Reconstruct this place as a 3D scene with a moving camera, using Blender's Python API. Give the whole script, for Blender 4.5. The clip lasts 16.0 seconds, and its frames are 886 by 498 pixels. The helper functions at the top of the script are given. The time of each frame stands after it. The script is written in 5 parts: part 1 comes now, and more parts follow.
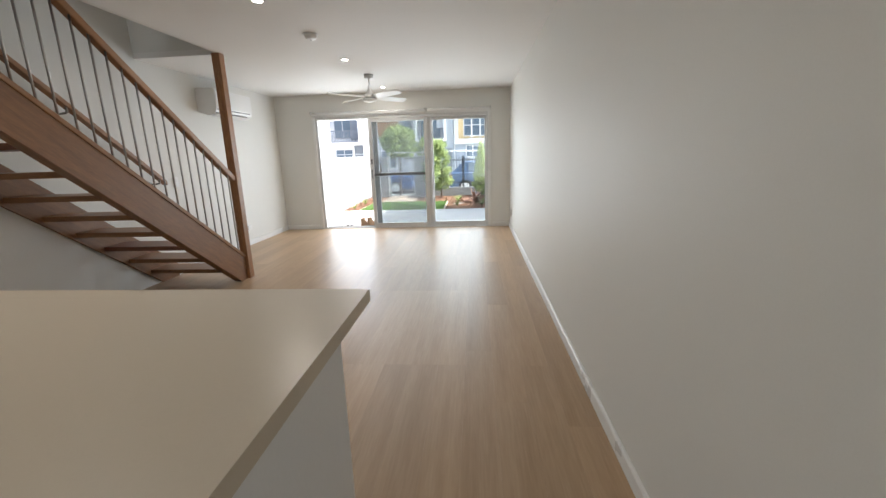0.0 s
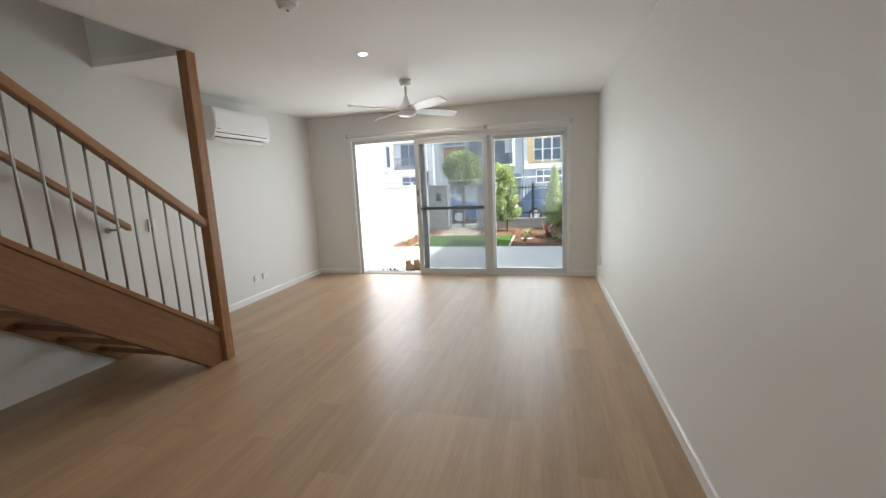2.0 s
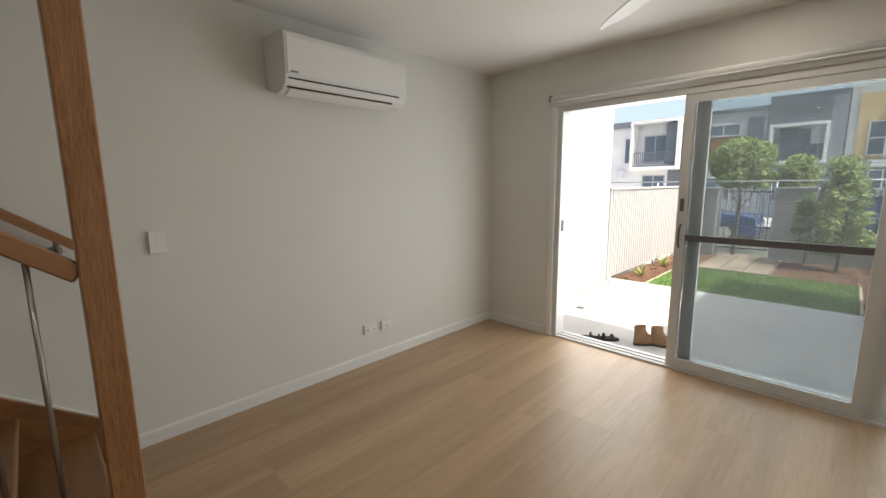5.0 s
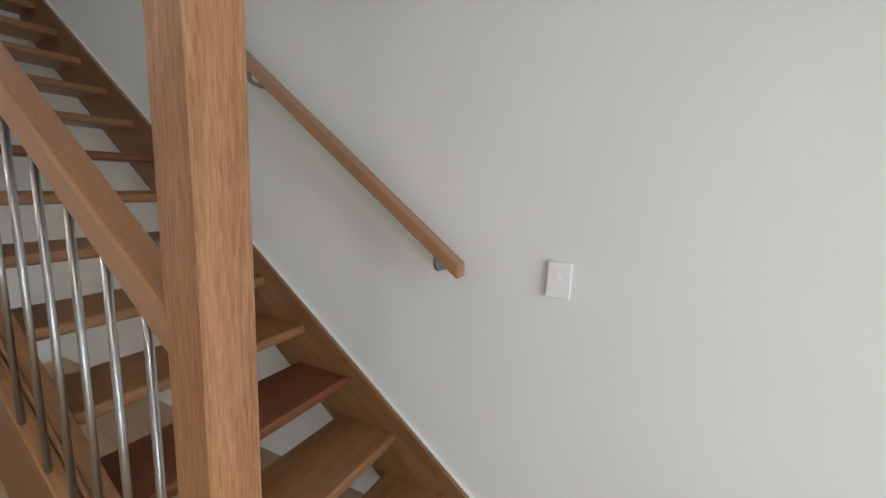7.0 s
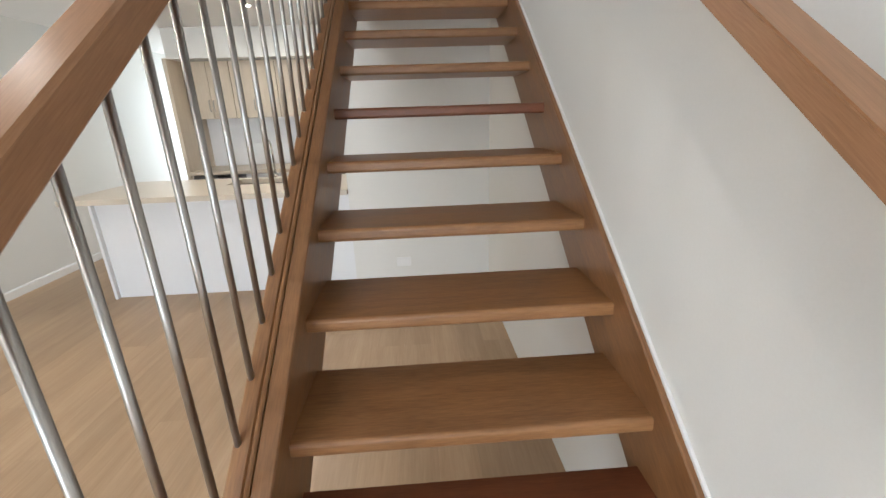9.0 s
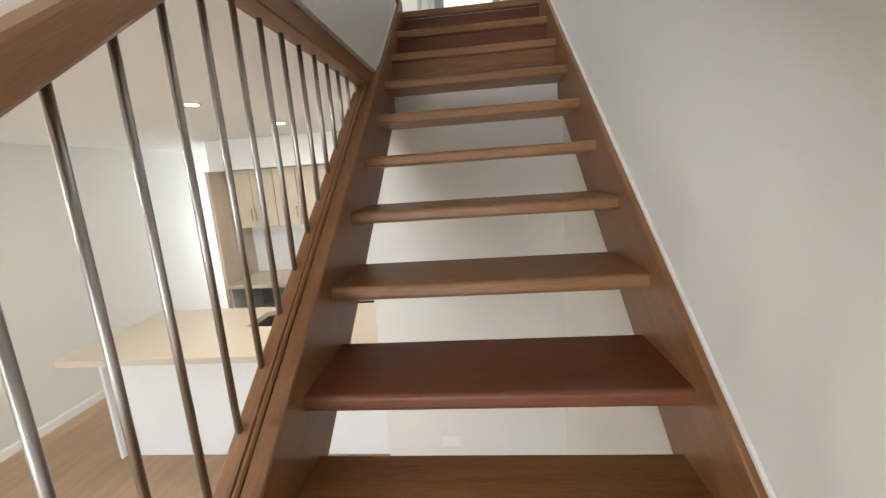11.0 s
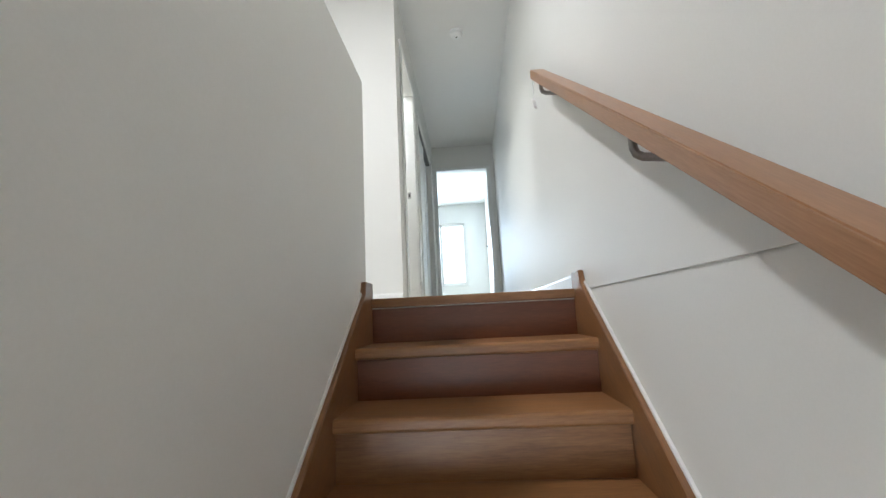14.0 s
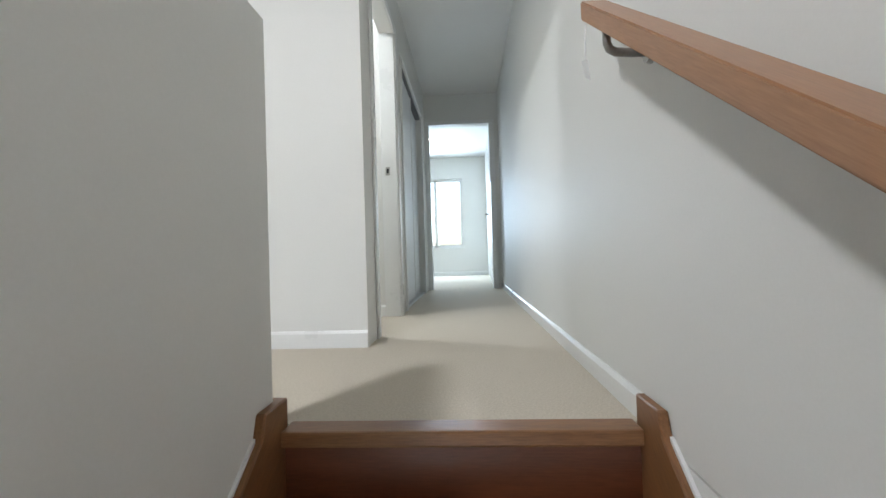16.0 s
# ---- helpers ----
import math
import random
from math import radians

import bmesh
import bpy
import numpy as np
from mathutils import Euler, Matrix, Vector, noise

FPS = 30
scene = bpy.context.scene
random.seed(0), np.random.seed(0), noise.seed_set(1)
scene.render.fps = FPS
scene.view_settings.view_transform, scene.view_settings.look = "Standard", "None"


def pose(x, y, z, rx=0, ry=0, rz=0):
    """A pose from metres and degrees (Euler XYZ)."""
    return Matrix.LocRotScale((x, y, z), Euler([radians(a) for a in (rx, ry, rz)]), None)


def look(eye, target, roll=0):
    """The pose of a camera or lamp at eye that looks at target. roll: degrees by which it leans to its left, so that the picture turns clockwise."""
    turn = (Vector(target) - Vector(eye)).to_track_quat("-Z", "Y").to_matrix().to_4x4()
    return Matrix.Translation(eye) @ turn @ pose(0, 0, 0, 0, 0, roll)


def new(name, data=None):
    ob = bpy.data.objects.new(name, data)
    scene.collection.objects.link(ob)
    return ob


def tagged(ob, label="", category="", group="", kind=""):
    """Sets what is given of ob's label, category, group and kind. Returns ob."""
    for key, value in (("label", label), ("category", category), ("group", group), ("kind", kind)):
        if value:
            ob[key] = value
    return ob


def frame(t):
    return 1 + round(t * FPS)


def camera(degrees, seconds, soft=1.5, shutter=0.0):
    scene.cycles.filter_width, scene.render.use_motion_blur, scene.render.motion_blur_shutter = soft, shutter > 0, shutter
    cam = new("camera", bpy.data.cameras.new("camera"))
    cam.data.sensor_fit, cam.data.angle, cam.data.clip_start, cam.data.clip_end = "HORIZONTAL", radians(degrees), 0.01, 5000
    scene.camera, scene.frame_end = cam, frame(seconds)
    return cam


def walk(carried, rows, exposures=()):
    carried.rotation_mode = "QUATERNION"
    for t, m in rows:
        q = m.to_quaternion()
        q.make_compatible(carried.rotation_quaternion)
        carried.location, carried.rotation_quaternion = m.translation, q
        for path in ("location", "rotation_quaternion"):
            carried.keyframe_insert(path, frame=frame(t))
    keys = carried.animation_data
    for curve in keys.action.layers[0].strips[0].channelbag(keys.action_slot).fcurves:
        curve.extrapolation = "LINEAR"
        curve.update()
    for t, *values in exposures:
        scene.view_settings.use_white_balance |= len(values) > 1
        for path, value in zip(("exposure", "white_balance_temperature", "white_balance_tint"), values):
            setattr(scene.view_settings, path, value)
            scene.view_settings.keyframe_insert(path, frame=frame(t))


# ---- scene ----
cam = camera(94.4, 16.0)
PATH = [
    (0, (-0.058, 0.359, 1.351), (-0.217, 2.3, 0.898), -1.8),
    (0.5, (-0.039, 0.764, 1.382), (-0.322, 2.709, 1.012), -2.4),
    (1, (-0.1, 1.177, 1.421), (-0.461, 3.116, 1.087), -2.7),
    (1.5, (-0.099, 1.633, 1.389), (-0.522, 3.56, 1.065), -2.6),
    (2, (-0.113, 2.081, 1.393), (-0.596, 3.995, 1.07), -2.6),
    (2.5, (-0.217, 2.522, 1.4), (-0.736, 4.425, 1.067), -2.9),
    (3, (-0.298, 2.985, 1.419), (-0.915, 4.86, 1.103), -3.0),
    (3.5, (-0.462, 3.407, 1.403), (-1.172, 5.252, 1.097), -2.5),
    (4, (-0.606, 3.882, 1.39), (-1.497, 5.645, 1.079), -2.0),
    (4.5, (-0.828, 4.308, 1.381), (-1.957, 5.929, 1.068), -1.4),
    (5, (-1.084, 4.691, 1.404), (-2.478, 6.091, 1.094), -0.5),
    (5.2, (-1.199, 4.834, 1.409), (-2.716, 6.101, 1.103), -0.2),
    (7.3, (-2.572, 5.397, 1.414), (-4.08, 4.138, 1.039), 2.0),
    (7.5, (-2.717, 5.382, 1.402), (-4.006, 3.913, 0.974), 1.7),
    (8, (-2.948, 5.292, 1.385), (-3.738, 3.543, 0.822), 1.8),
    (8.2, (-3.015, 5.216, 1.362), (-3.623, 3.415, 0.74), 1.3),
    (10.3, (-3.207, 4.138, 1.802), (-3.031, 2.211, 1.294), -4.1),
    (10.5, (-3.23, 4.05, 1.847), (-3.042, 2.114, 1.386), -4.1),
    (11, (-3.239, 3.878, 1.994), (-3.049, 1.924, 1.609), -4.1),
    (11.5, (-3.22, 3.689, 2.17), (-3.054, 1.724, 1.837), -4.3),
    (12, (-3.246, 3.501, 2.266), (-3.078, 1.525, 2.006), -4.0),
    (12.5, (-3.233, 3.301, 2.397), (-3.075, 1.314, 2.245), -3.9),
    (13, (-3.228, 3.126, 2.593), (-3.09, 1.131, 2.586), -3.6),
    (13.5, (-3.264, 2.966, 2.781), (-3.136, 0.979, 2.965), -3.0),
    (14, (-3.232, 2.789, 2.908), (-3.118, 0.818, 3.229), -2.9),
    (14.5, (-3.252, 2.595, 3.029), (-3.163, 0.619, 3.325), -2.7),
    (15, (-3.276, 2.4, 3.182), (-3.181, 0.413, 3.389), -2.4),
    (15.5, (-3.264, 2.207, 3.305), (-3.164, 0.213, 3.417), -2.1),
    (16, (-3.276, 2.014, 3.414), (-3.161, 0.017, 3.444), -1.8),
]
walk(cam, [(t, look(eye, target, roll)) for t, eye, target, roll in PATH],
     [(0, 1.95, 6400, 10), (2.5, 1.5, 6500, 10), (3.5, 1.33, 6550, 10), (4.5, 1.23, 6600, 10), (5, 1.1, 7050, 10), (7.3, 2.35, 6100, 10), (8.2, 2.8, 6100, 10), (10.3, 3.05, 6450, 10), (12.5, 3.4, 6600, 10), (13.5, 3.33, 6350, 10), (14.5, 3.19, 6100, 10), (16, 2.92, 6100, 10)])

# ---- world ----
world = bpy.data.worlds.new("sky")
scene.world = world
world.use_nodes = True
_nt = world.node_tree
sky = _nt.nodes.new("ShaderNodeTexSky")
sky.sky_type, sky.sun_disc = "NISHITA", False
sky.sun_elevation, sky.sun_rotation = radians(59), radians(101)
sky.air_density, sky.dust_density, sky.ozone_density = 1.0, 4.0, 1.0
_nt.links.new(sky.outputs[0], _nt.nodes["Background"].inputs[0])
_nt.nodes["Background"].inputs[1].default_value = 0.15


def lamp(name, kind, energy, colour, m, **more):
    data = bpy.data.lights.new(name, kind)
    data.energy, data.color = energy, colour
    if kind == "AREA":
        data.shape = more.get("shape", "RECTANGLE")
        data.size, data.size_y = more["size"]
    ob = new(name, data)
    ob.matrix_world = m
    if kind == "SUN":
        data.angle = radians(0.6)
    return ob


# sun stands high over the paling fence side, a little behind the house front
lamp("sun", "SUN", 3.2, (1.0, 0.97, 0.92), look((13, -2.5, 22), (0, 0, 0)))
lamp("doorway_skylight", "AREA", 24, (0.89, 0.95, 1.0), look((-1.4, 8.26, 1.05), (-1.4, 4.0, 0.95)), size=(3.0, 1.9))
# added fill from the unseen upper front room, aimed to brighten the stair wall
lamp("upper_front_fill", "AREA", 10, (0.93, 0.97, 1.0), look((-0.6, 7.9, 4.5), (-3.0, 2.0, 4.2)), size=(2.0, 1.1))
lamp("end_window_skylight", "AREA", 9, (0.68, 0.85, 1.0), look((-2.68, -6.22, 4.25), (-3.0, -2.0, 3.9)), size=(0.8, 1.2))
# added lamp for the bluish daylight in the rear passage, its real source unseen
lamp("rear_passage_fill", "AREA", 3.3, (0.88, 0.95, 1.0), look((0.08, -2.5, 1.2), (0.1, 0.5, 1.1)), size=(0.75, 1.8))


# ---- materials ----
def material(name, base, rough=0.5, metal=0.0, spec=0.5):
    m = bpy.data.materials.new(name)
    m.use_nodes = True
    n = m.node_tree.nodes
    b = n["Principled BSDF"]
    b.inputs["Base Color"].default_value = (*base, 1)
    b.inputs["Roughness"].default_value = rough
    b.inputs["Metallic"].default_value = metal
    b.inputs["Specular IOR Level"].default_value = spec
    return m


def node(m, kind, **values):
    nd = m.node_tree.nodes.new(kind)
    for k, v in values.items():
        nd.inputs[k.replace("_", " ")].default_value = v
    return nd


def varied(name, dark, light, scale=4.0, rough=0.6, bump=0.1, fine=60.0, stretch=(1, 1, 1), metal=0.0, amount=0.5,
           random_tone=0.0, spec=0.5, bump_distance=0.002, rough_var=0.08, coords="Object"):
    """Paint, stone, timber and the like: a broad mottling, a fine grain, a bump from both and a roughness that varies."""
    m = material(name, light, rough, metal, spec)
    nt, b = m.node_tree, m.node_tree.nodes["Principled BSDF"]
    L = nt.links.new
    tc = node(m, "ShaderNodeTexCoord")
    mp = node(m, "ShaderNodeMapping", Scale=stretch)
    vec = tc.outputs[coords]
    if random_tone:
        oi = node(m, "ShaderNodeObjectInfo")
        mul = nt.nodes.new("ShaderNodeVectorMath")
        mul.operation = "SCALE"
        mul.inputs[0].default_value = (37.0, 61.0, 17.0)
        L(oi.outputs["Random"], mul.inputs["Scale"])
        add = nt.nodes.new("ShaderNodeVectorMath")
        L(vec, add.inputs[0])
        L(mul.outputs[0], add.inputs[1])
        vec = add.outputs[0]
    L(vec, mp.inputs["Vector"])
    n1 = node(m, "ShaderNodeTexNoise", Scale=scale, Detail=4.0, Roughness=0.6)
    n2 = node(m, "ShaderNodeTexNoise", Scale=fine, Detail=3.0, Roughness=0.6)
    for n in (n1, n2):
        L(mp.outputs[0], n.inputs["Vector"])
    mix = nt.nodes.new("ShaderNodeMath")
    mix.operation = "MULTIPLY_ADD"
    mix.inputs[1].default_value = 1 - amount
    sc = nt.nodes.new("ShaderNodeMath")
    sc.operation = "MULTIPLY"
    sc.inputs[1].default_value = amount
    L(n2.outputs["Fac"], sc.inputs[0])
    L(n1.outputs["Fac"], mix.inputs[0])
    L(sc.outputs[0], mix.inputs[2])
    ramp = nt.nodes.new("ShaderNodeValToRGB")
    ramp.color_ramp.elements[0].position, ramp.color_ramp.elements[1].position = 0.32, 0.68
    ramp.color_ramp.elements[0].color, ramp.color_ramp.elements[1].color = (*dark, 1), (*light, 1)
    L(mix.outputs[0], ramp.inputs[0])
    out = ramp.outputs[0]
    if random_tone:
        hsv = node(m, "ShaderNodeHueSaturation")
        mr = node(m, "ShaderNodeMapRange")
        mr.inputs["To Min"].default_value, mr.inputs["To Max"].default_value = 1 - random_tone, 1 + random_tone
        L(oi.outputs["Random"], mr.inputs[0])
        L(mr.outputs[0], hsv.inputs["Value"])
        L(out, hsv.inputs["Color"])
        out = hsv.outputs[0]
    L(out, b.inputs["Base Color"])
    rr = node(m, "ShaderNodeMapRange")
    rr.inputs["To Min"].default_value, rr.inputs["To Max"].default_value = max(0.02, rough - rough_var), rough + rough_var
    L(n1.outputs["Fac"], rr.inputs[0])
    L(rr.outputs[0], b.inputs["Roughness"])
    if bump:
        bp = node(m, "ShaderNodeBump", Strength=bump, Distance=bump_distance)
        L(mix.outputs[0], bp.inputs["Height"])
        L(bp.outputs[0], b.inputs["Normal"])
    return m


def glass(name, tint, rough=0.0):
    """Thin pane: mostly clear, with a mirror sheen by Fresnel."""
    m = bpy.data.materials.new(name)
    m.use_nodes = True
    nt = m.node_tree
    nt.nodes.clear()
    out, mix = nt.nodes.new("ShaderNodeOutputMaterial"), nt.nodes.new("ShaderNodeMixShader")
    tr, gl = nt.nodes.new("ShaderNodeBsdfTransparent"), nt.nodes.new("ShaderNodeBsdfGlossy")
    fr = nt.nodes.new("ShaderNodeFresnel")
    fr.inputs["IOR"].default_value = 1.45
    tr.inputs[0].default_value = (*tint, 1)
    gl.inputs["Roughness"].default_value = rough
    nt.links.new(fr.outputs[0], mix.inputs[0])
    nt.links.new(tr.outputs[0], mix.inputs[1])
    nt.links.new(gl.outputs[0], mix.inputs[2])
    nt.links.new(mix.outputs[0], out.inputs[0])
    return m


def emitter(name, colour, strength):
    m = material(name, colour)
    b = m.node_tree.nodes["Principled BSDF"]
    b.inputs["Emission Color"].default_value = (*colour, 1)
    b.inputs["Emission Strength"].default_value = strength
    return m


WALL = varied("wall_paint", (0.712, 0.706, 0.669), (0.742, 0.736, 0.703), 1.2, 0.58, 0.06, 160, bump_distance=0.001, spec=0.4)
CEIL = varied("ceiling_paint", (0.79, 0.78, 0.755), (0.82, 0.81, 0.79), 1.0, 0.7, 0.05, 140, bump_distance=0.001)
TRIM = varied("trim_gloss_white", (0.75, 0.75, 0.73), (0.79, 0.79, 0.77), 3, 0.3, 0.03, 90)
PLANK = varied("oak_vinyl", (0.365, 0.240, 0.138), (0.495, 0.348, 0.216), 1.3, 0.40, 0.05, 12, (9, 0.45, 1), random_tone=0.085, amount=0.38, bump_distance=0.0008)
SUBFLOOR = varied("screed", (0.18, 0.14, 0.1), (0.22, 0.17, 0.12), 3, 0.8)
TIMBER = varied("stair_hardwood", (0.172, 0.076, 0.028), (0.330, 0.160, 0.063), 2.4, 0.40, 0.12, 22, (0.9, 11, 11), random_tone=0.10, amount=0.5, bump_distance=0.0008)
TIMBER_DEEP = varied("stair_deep_hardwood", (0.138, 0.060, 0.022), (0.270, 0.128, 0.050), 2.4, 0.40, 0.12, 22, (0.9, 11, 11), random_tone=0.06, amount=0.5, bump_distance=0.0008)
TIMBER_RED = varied("stair_red_hardwood", (0.112, 0.034, 0.014), (0.200, 0.066, 0.027), 2.4, 0.40, 0.12, 22, (0.9, 11, 11), amount=0.5, bump_distance=0.0008)
TIMBER_PALE = varied("post_hardwood", (0.19, 0.080, 0.031), (0.44, 0.225, 0.103), 2.4, 0.34, 0.14, 26, (0.8, 10, 10), amount=0.62, bump_distance=0.0006)
TIMBER_RAIL = varied("rail_hardwood_smooth", (0.268, 0.130, 0.060), (0.392, 0.206, 0.104), 2.4, 0.34, 0.10, 30, (0.7, 12, 12), amount=0.55, bump_distance=0.0006)
STEEL = varied("satin_steel", (0.36, 0.35, 0.33), (0.45, 0.44, 0.42), 6, 0.34, 0.03, 150, (6, 6, 0.4), metal=1.0)
BRACKET = varied("dark_satin_steel", (0.24, 0.23, 0.215), (0.32, 0.31, 0.295), 6, 0.36, 0.03, 150, metal=1.0)
CHROME = material("chrome", (0.72, 0.72, 0.72), 0.12, 1.0)
ALU = varied("powder_coated_aluminium", (0.60, 0.60, 0.59), (0.66, 0.66, 0.65), 3, 0.36, 0.03, 120)
PLASTIC = varied("white_plastic", (0.79, 0.79, 0.78), (0.82, 0.82, 0.81), 4, 0.32, 0.02, 100)
GREYPLASTIC = varied("grey_plastic", (0.10, 0.10, 0.10), (0.14, 0.14, 0.14), 6, 0.4, 0.02, 100)
BLACK = varied("black_gloss", (0.012, 0.012, 0.013), (0.02, 0.02, 0.02), 6, 0.12, 0.0)
STONE = varied("cream_stone_top", (0.565, 0.495, 0.40), (0.58, 0.51, 0.415), 90, 0.30, 0.0, 320, amount=0.6, rough_var=0.015)
CABWHITE = varied("white_laminate", (0.76, 0.77, 0.78), (0.79, 0.80, 0.81), 2, 0.4, 0.02, 90)
VENEER = varied("pale_oak_veneer", (0.51, 0.43, 0.33), (0.62, 0.54, 0.43), 2, 0.45, 0.05, 20, (12, 12, 0.8))
CABGREY = varied("grey_laminate", (0.26, 0.26, 0.26), (0.31, 0.31, 0.31), 2, 0.45, 0.02, 90)
CARPET = varied("loop_pile_carpet", (0.52, 0.46, 0.37), (0.72, 0.655, 0.55), 130, 0.95, 0.9, 260, amount=0.5, bump_distance=0.006, spec=0.1)
CONCRETE = varied("patio_concrete", (0.46, 0.455, 0.44), (0.66, 0.65, 0.625), 2.2, 0.8, 0.4, 130, bump_distance=0.003)
RENDER_W = varied("white_render", (0.80, 0.80, 0.79), (0.84, 0.84, 0.83), 2, 0.8, 0.3, 110, bump_distance=0.003)
FENCEW = varied("white_fence_paint", (0.50, 0.50, 0.495), (0.56, 0.56, 0.555), 3, 0.5, 0.05, 60, random_tone=0.03)
PALING = varied("grey_paling_paint", (0.40, 0.425, 0.44), (0.50, 0.525, 0.54), 3, 0.7, 0.2, 40, (8, 8, 0.8), random_tone=0.08)
BLOCK = varied("grey_block", (0.22, 0.23, 0.24), (0.30, 0.31, 0.32), 5, 0.85, 0.4, 60, bump_distance=0.004)
IRON = varied("black_iron", (0.016, 0.017, 0.018), (0.028, 0.028, 0.03), 8, 0.45, 0.05, 100)
GALV = varied("galvanised_pipe", (0.42, 0.44, 0.45), (0.52, 0.54, 0.55), 8, 0.45, 0.05, 90, metal=0.6)
MULCH = varied("bark_mulch", (0.12, 0.060, 0.035), (0.30, 0.165, 0.100), 26, 0.95, 1.0, 120, bump_distance=0.02, amount=0.55)
TURF = varied("turf", (0.12, 0.21, 0.06), (0.22, 0.34, 0.12), 3, 0.8, 0.4, 130, spec=0.2)
SOIL = varied("verge_ground", (0.16, 0.17, 0.13), (0.26, 0.26, 0.2), 1.2, 0.95, 0.4, 30)
ASPHALT = varied("asphalt", (0.04, 0.04, 0.042), (0.065, 0.065, 0.068), 1.5, 0.85, 0.5, 200, bump_distance=0.004)
PAVER = varied("stone_paver", (0.26, 0.20, 0.15), (0.42, 0.34, 0.27), 5, 0.8, 0.3, 60, random_tone=0.25, bump_distance=0.003)
PEBBLE = varied("pebble", (0.32, 0.29, 0.25), (0.6, 0.57, 0.52), 9, 0.7, 0.1, 60)
LEAF = varied("leaf_green", (0.10, 0.16, 0.05), (0.21, 0.29, 0.10), 2.2, 0.55, 0, 40, spec=0.3)
LEAF_LIME = varied("leaf_lime", (0.16, 0.22, 0.06), (0.31, 0.38, 0.13), 2.5, 0.55, 0, 40, spec=0.3)
LEAF_RED = varied("leaf_bronze", (0.15, 0.075, 0.055), (0.36, 0.21, 0.15), 6, 0.5, 0, 40, spec=0.3)
BARK = varied("bark", (0.08, 0.06, 0.045), (0.15, 0.115, 0.085), 10, 0.9, 0.5, 60)
LEATHER = varied("tan_suede", (0.20, 0.11, 0.055), (0.33, 0.20, 0.11), 12, 0.85, 0.3, 90)
RUBBER = varied("dark_rubber", (0.02, 0.018, 0.016), (0.04, 0.035, 0.03), 12, 0.75, 0.2, 90)
JUTE = varied("tan_paper_tote", (0.30, 0.19, 0.12), (0.42, 0.28, 0.19), 10, 0.8, 0.3, 160)
GLASS = glass("clear_glass", (0.90, 0.93, 0.92))
SCREEN_MESH = glass("screen_mesh", (0.74, 0.76, 0.77), 0.4)
_t = SCREEN_MESH.node_tree
_mesh_mix, _thread = _t.nodes.new("ShaderNodeMixShader"), _t.nodes.new("ShaderNodeBsdfTranslucent")
_thread.inputs[0].default_value = (0.42, 0.43, 0.44, 1)
_mesh_mix.inputs[0].default_value = 0.03
_t.links.new(_t.nodes["Mix Shader"].outputs[0], _mesh_mix.inputs[1])
_t.links.new(_thread.outputs[0], _mesh_mix.inputs[2])
_t.links.new(_mesh_mix.outputs[0], _t.nodes["Material Output"].inputs[0])
# base colour lightened to blue-grey to carry some of the sky's reflection
DARKGLASS = material("facade_glass", (0.12, 0.16, 0.21), 0.08, 0.0, 0.9)
LIT = emitter("downlight_diffuser", (1.0, 0.95, 0.86), 14.0)
F_WHITE = varied("facade_white", (0.72, 0.72, 0.715), (0.79, 0.79, 0.785), 0.8, 0.8, 0.2, 30)
F_GREY = varied("facade_grey", (0.38, 0.39, 0.41), (0.46, 0.47, 0.49), 0.8, 0.8, 0.2, 30)
F_LIGHT = varied("facade_pale_grey", (0.62, 0.63, 0.65), (0.70, 0.71, 0.73), 0.8, 0.8, 0.2, 30)
F_SLATE = varied("facade_slate", (0.14, 0.16, 0.19), (0.20, 0.22, 0.25), 0.8, 0.8, 0.2, 30)
F_BLUEGREY = varied("facade_blue_grey", (0.28, 0.32, 0.37), (0.34, 0.38, 0.43), 0.8, 0.8, 0.2, 30)
F_BLUE = varied("facade_blue", (0.15, 0.24, 0.36), (0.20, 0.30, 0.43), 0.8, 0.8, 0.2, 30)
F_YELLOW = varied("facade_ochre", (0.66, 0.48, 0.25), (0.72, 0.54, 0.30), 0.8, 0.8, 0.2, 30)
CARBLUE = material("blue_car_paint", (0.045, 0.11, 0.29), 0.22, 0.3, 0.8)
CARGREY = material("blue_grey_car_paint", (0.13, 0.20, 0.33), 0.25, 0.4, 0.8)
TYRE = varied("tyre", (0.012, 0.012, 0.012), (0.022, 0.022, 0.022), 12, 0.85, 0.2, 60)


# ---- building helpers ----
def placed(ob):
    """World matrix by the parents' own numbers."""
    return (placed(ob.parent) @ ob.matrix_parent_inverse if ob.parent else Matrix()) @ ob.matrix_basis


def part(name, bm, m, parent=None, label="", smooth=False, matrix=None):
    """One bmesh as one mesh object, in world metres (or in its own, at matrix), under a thing or a part."""
    me = bpy.data.meshes.new(name)
    bm.to_mesh(me)
    bm.free()
    me.materials.append(m)
    if smooth:
        for p in me.polygons:
            p.use_smooth = True
    return hang(new(name, me), parent, label, matrix)


def hang(ob, parent=None, label="", matrix=None):
    if matrix is not None:
        ob.matrix_basis = matrix
    if parent:
        ob.parent = parent
        ob.matrix_parent_inverse = placed(parent).inverted()
    if label:
        ob["label"] = label
    return ob


def thing(name, at, label, category, group=""):
    ob = new(name)
    ob.empty_display_size = 0.05
    ob.matrix_basis = Matrix.Translation(at)
    return tagged(ob, label, category, group)


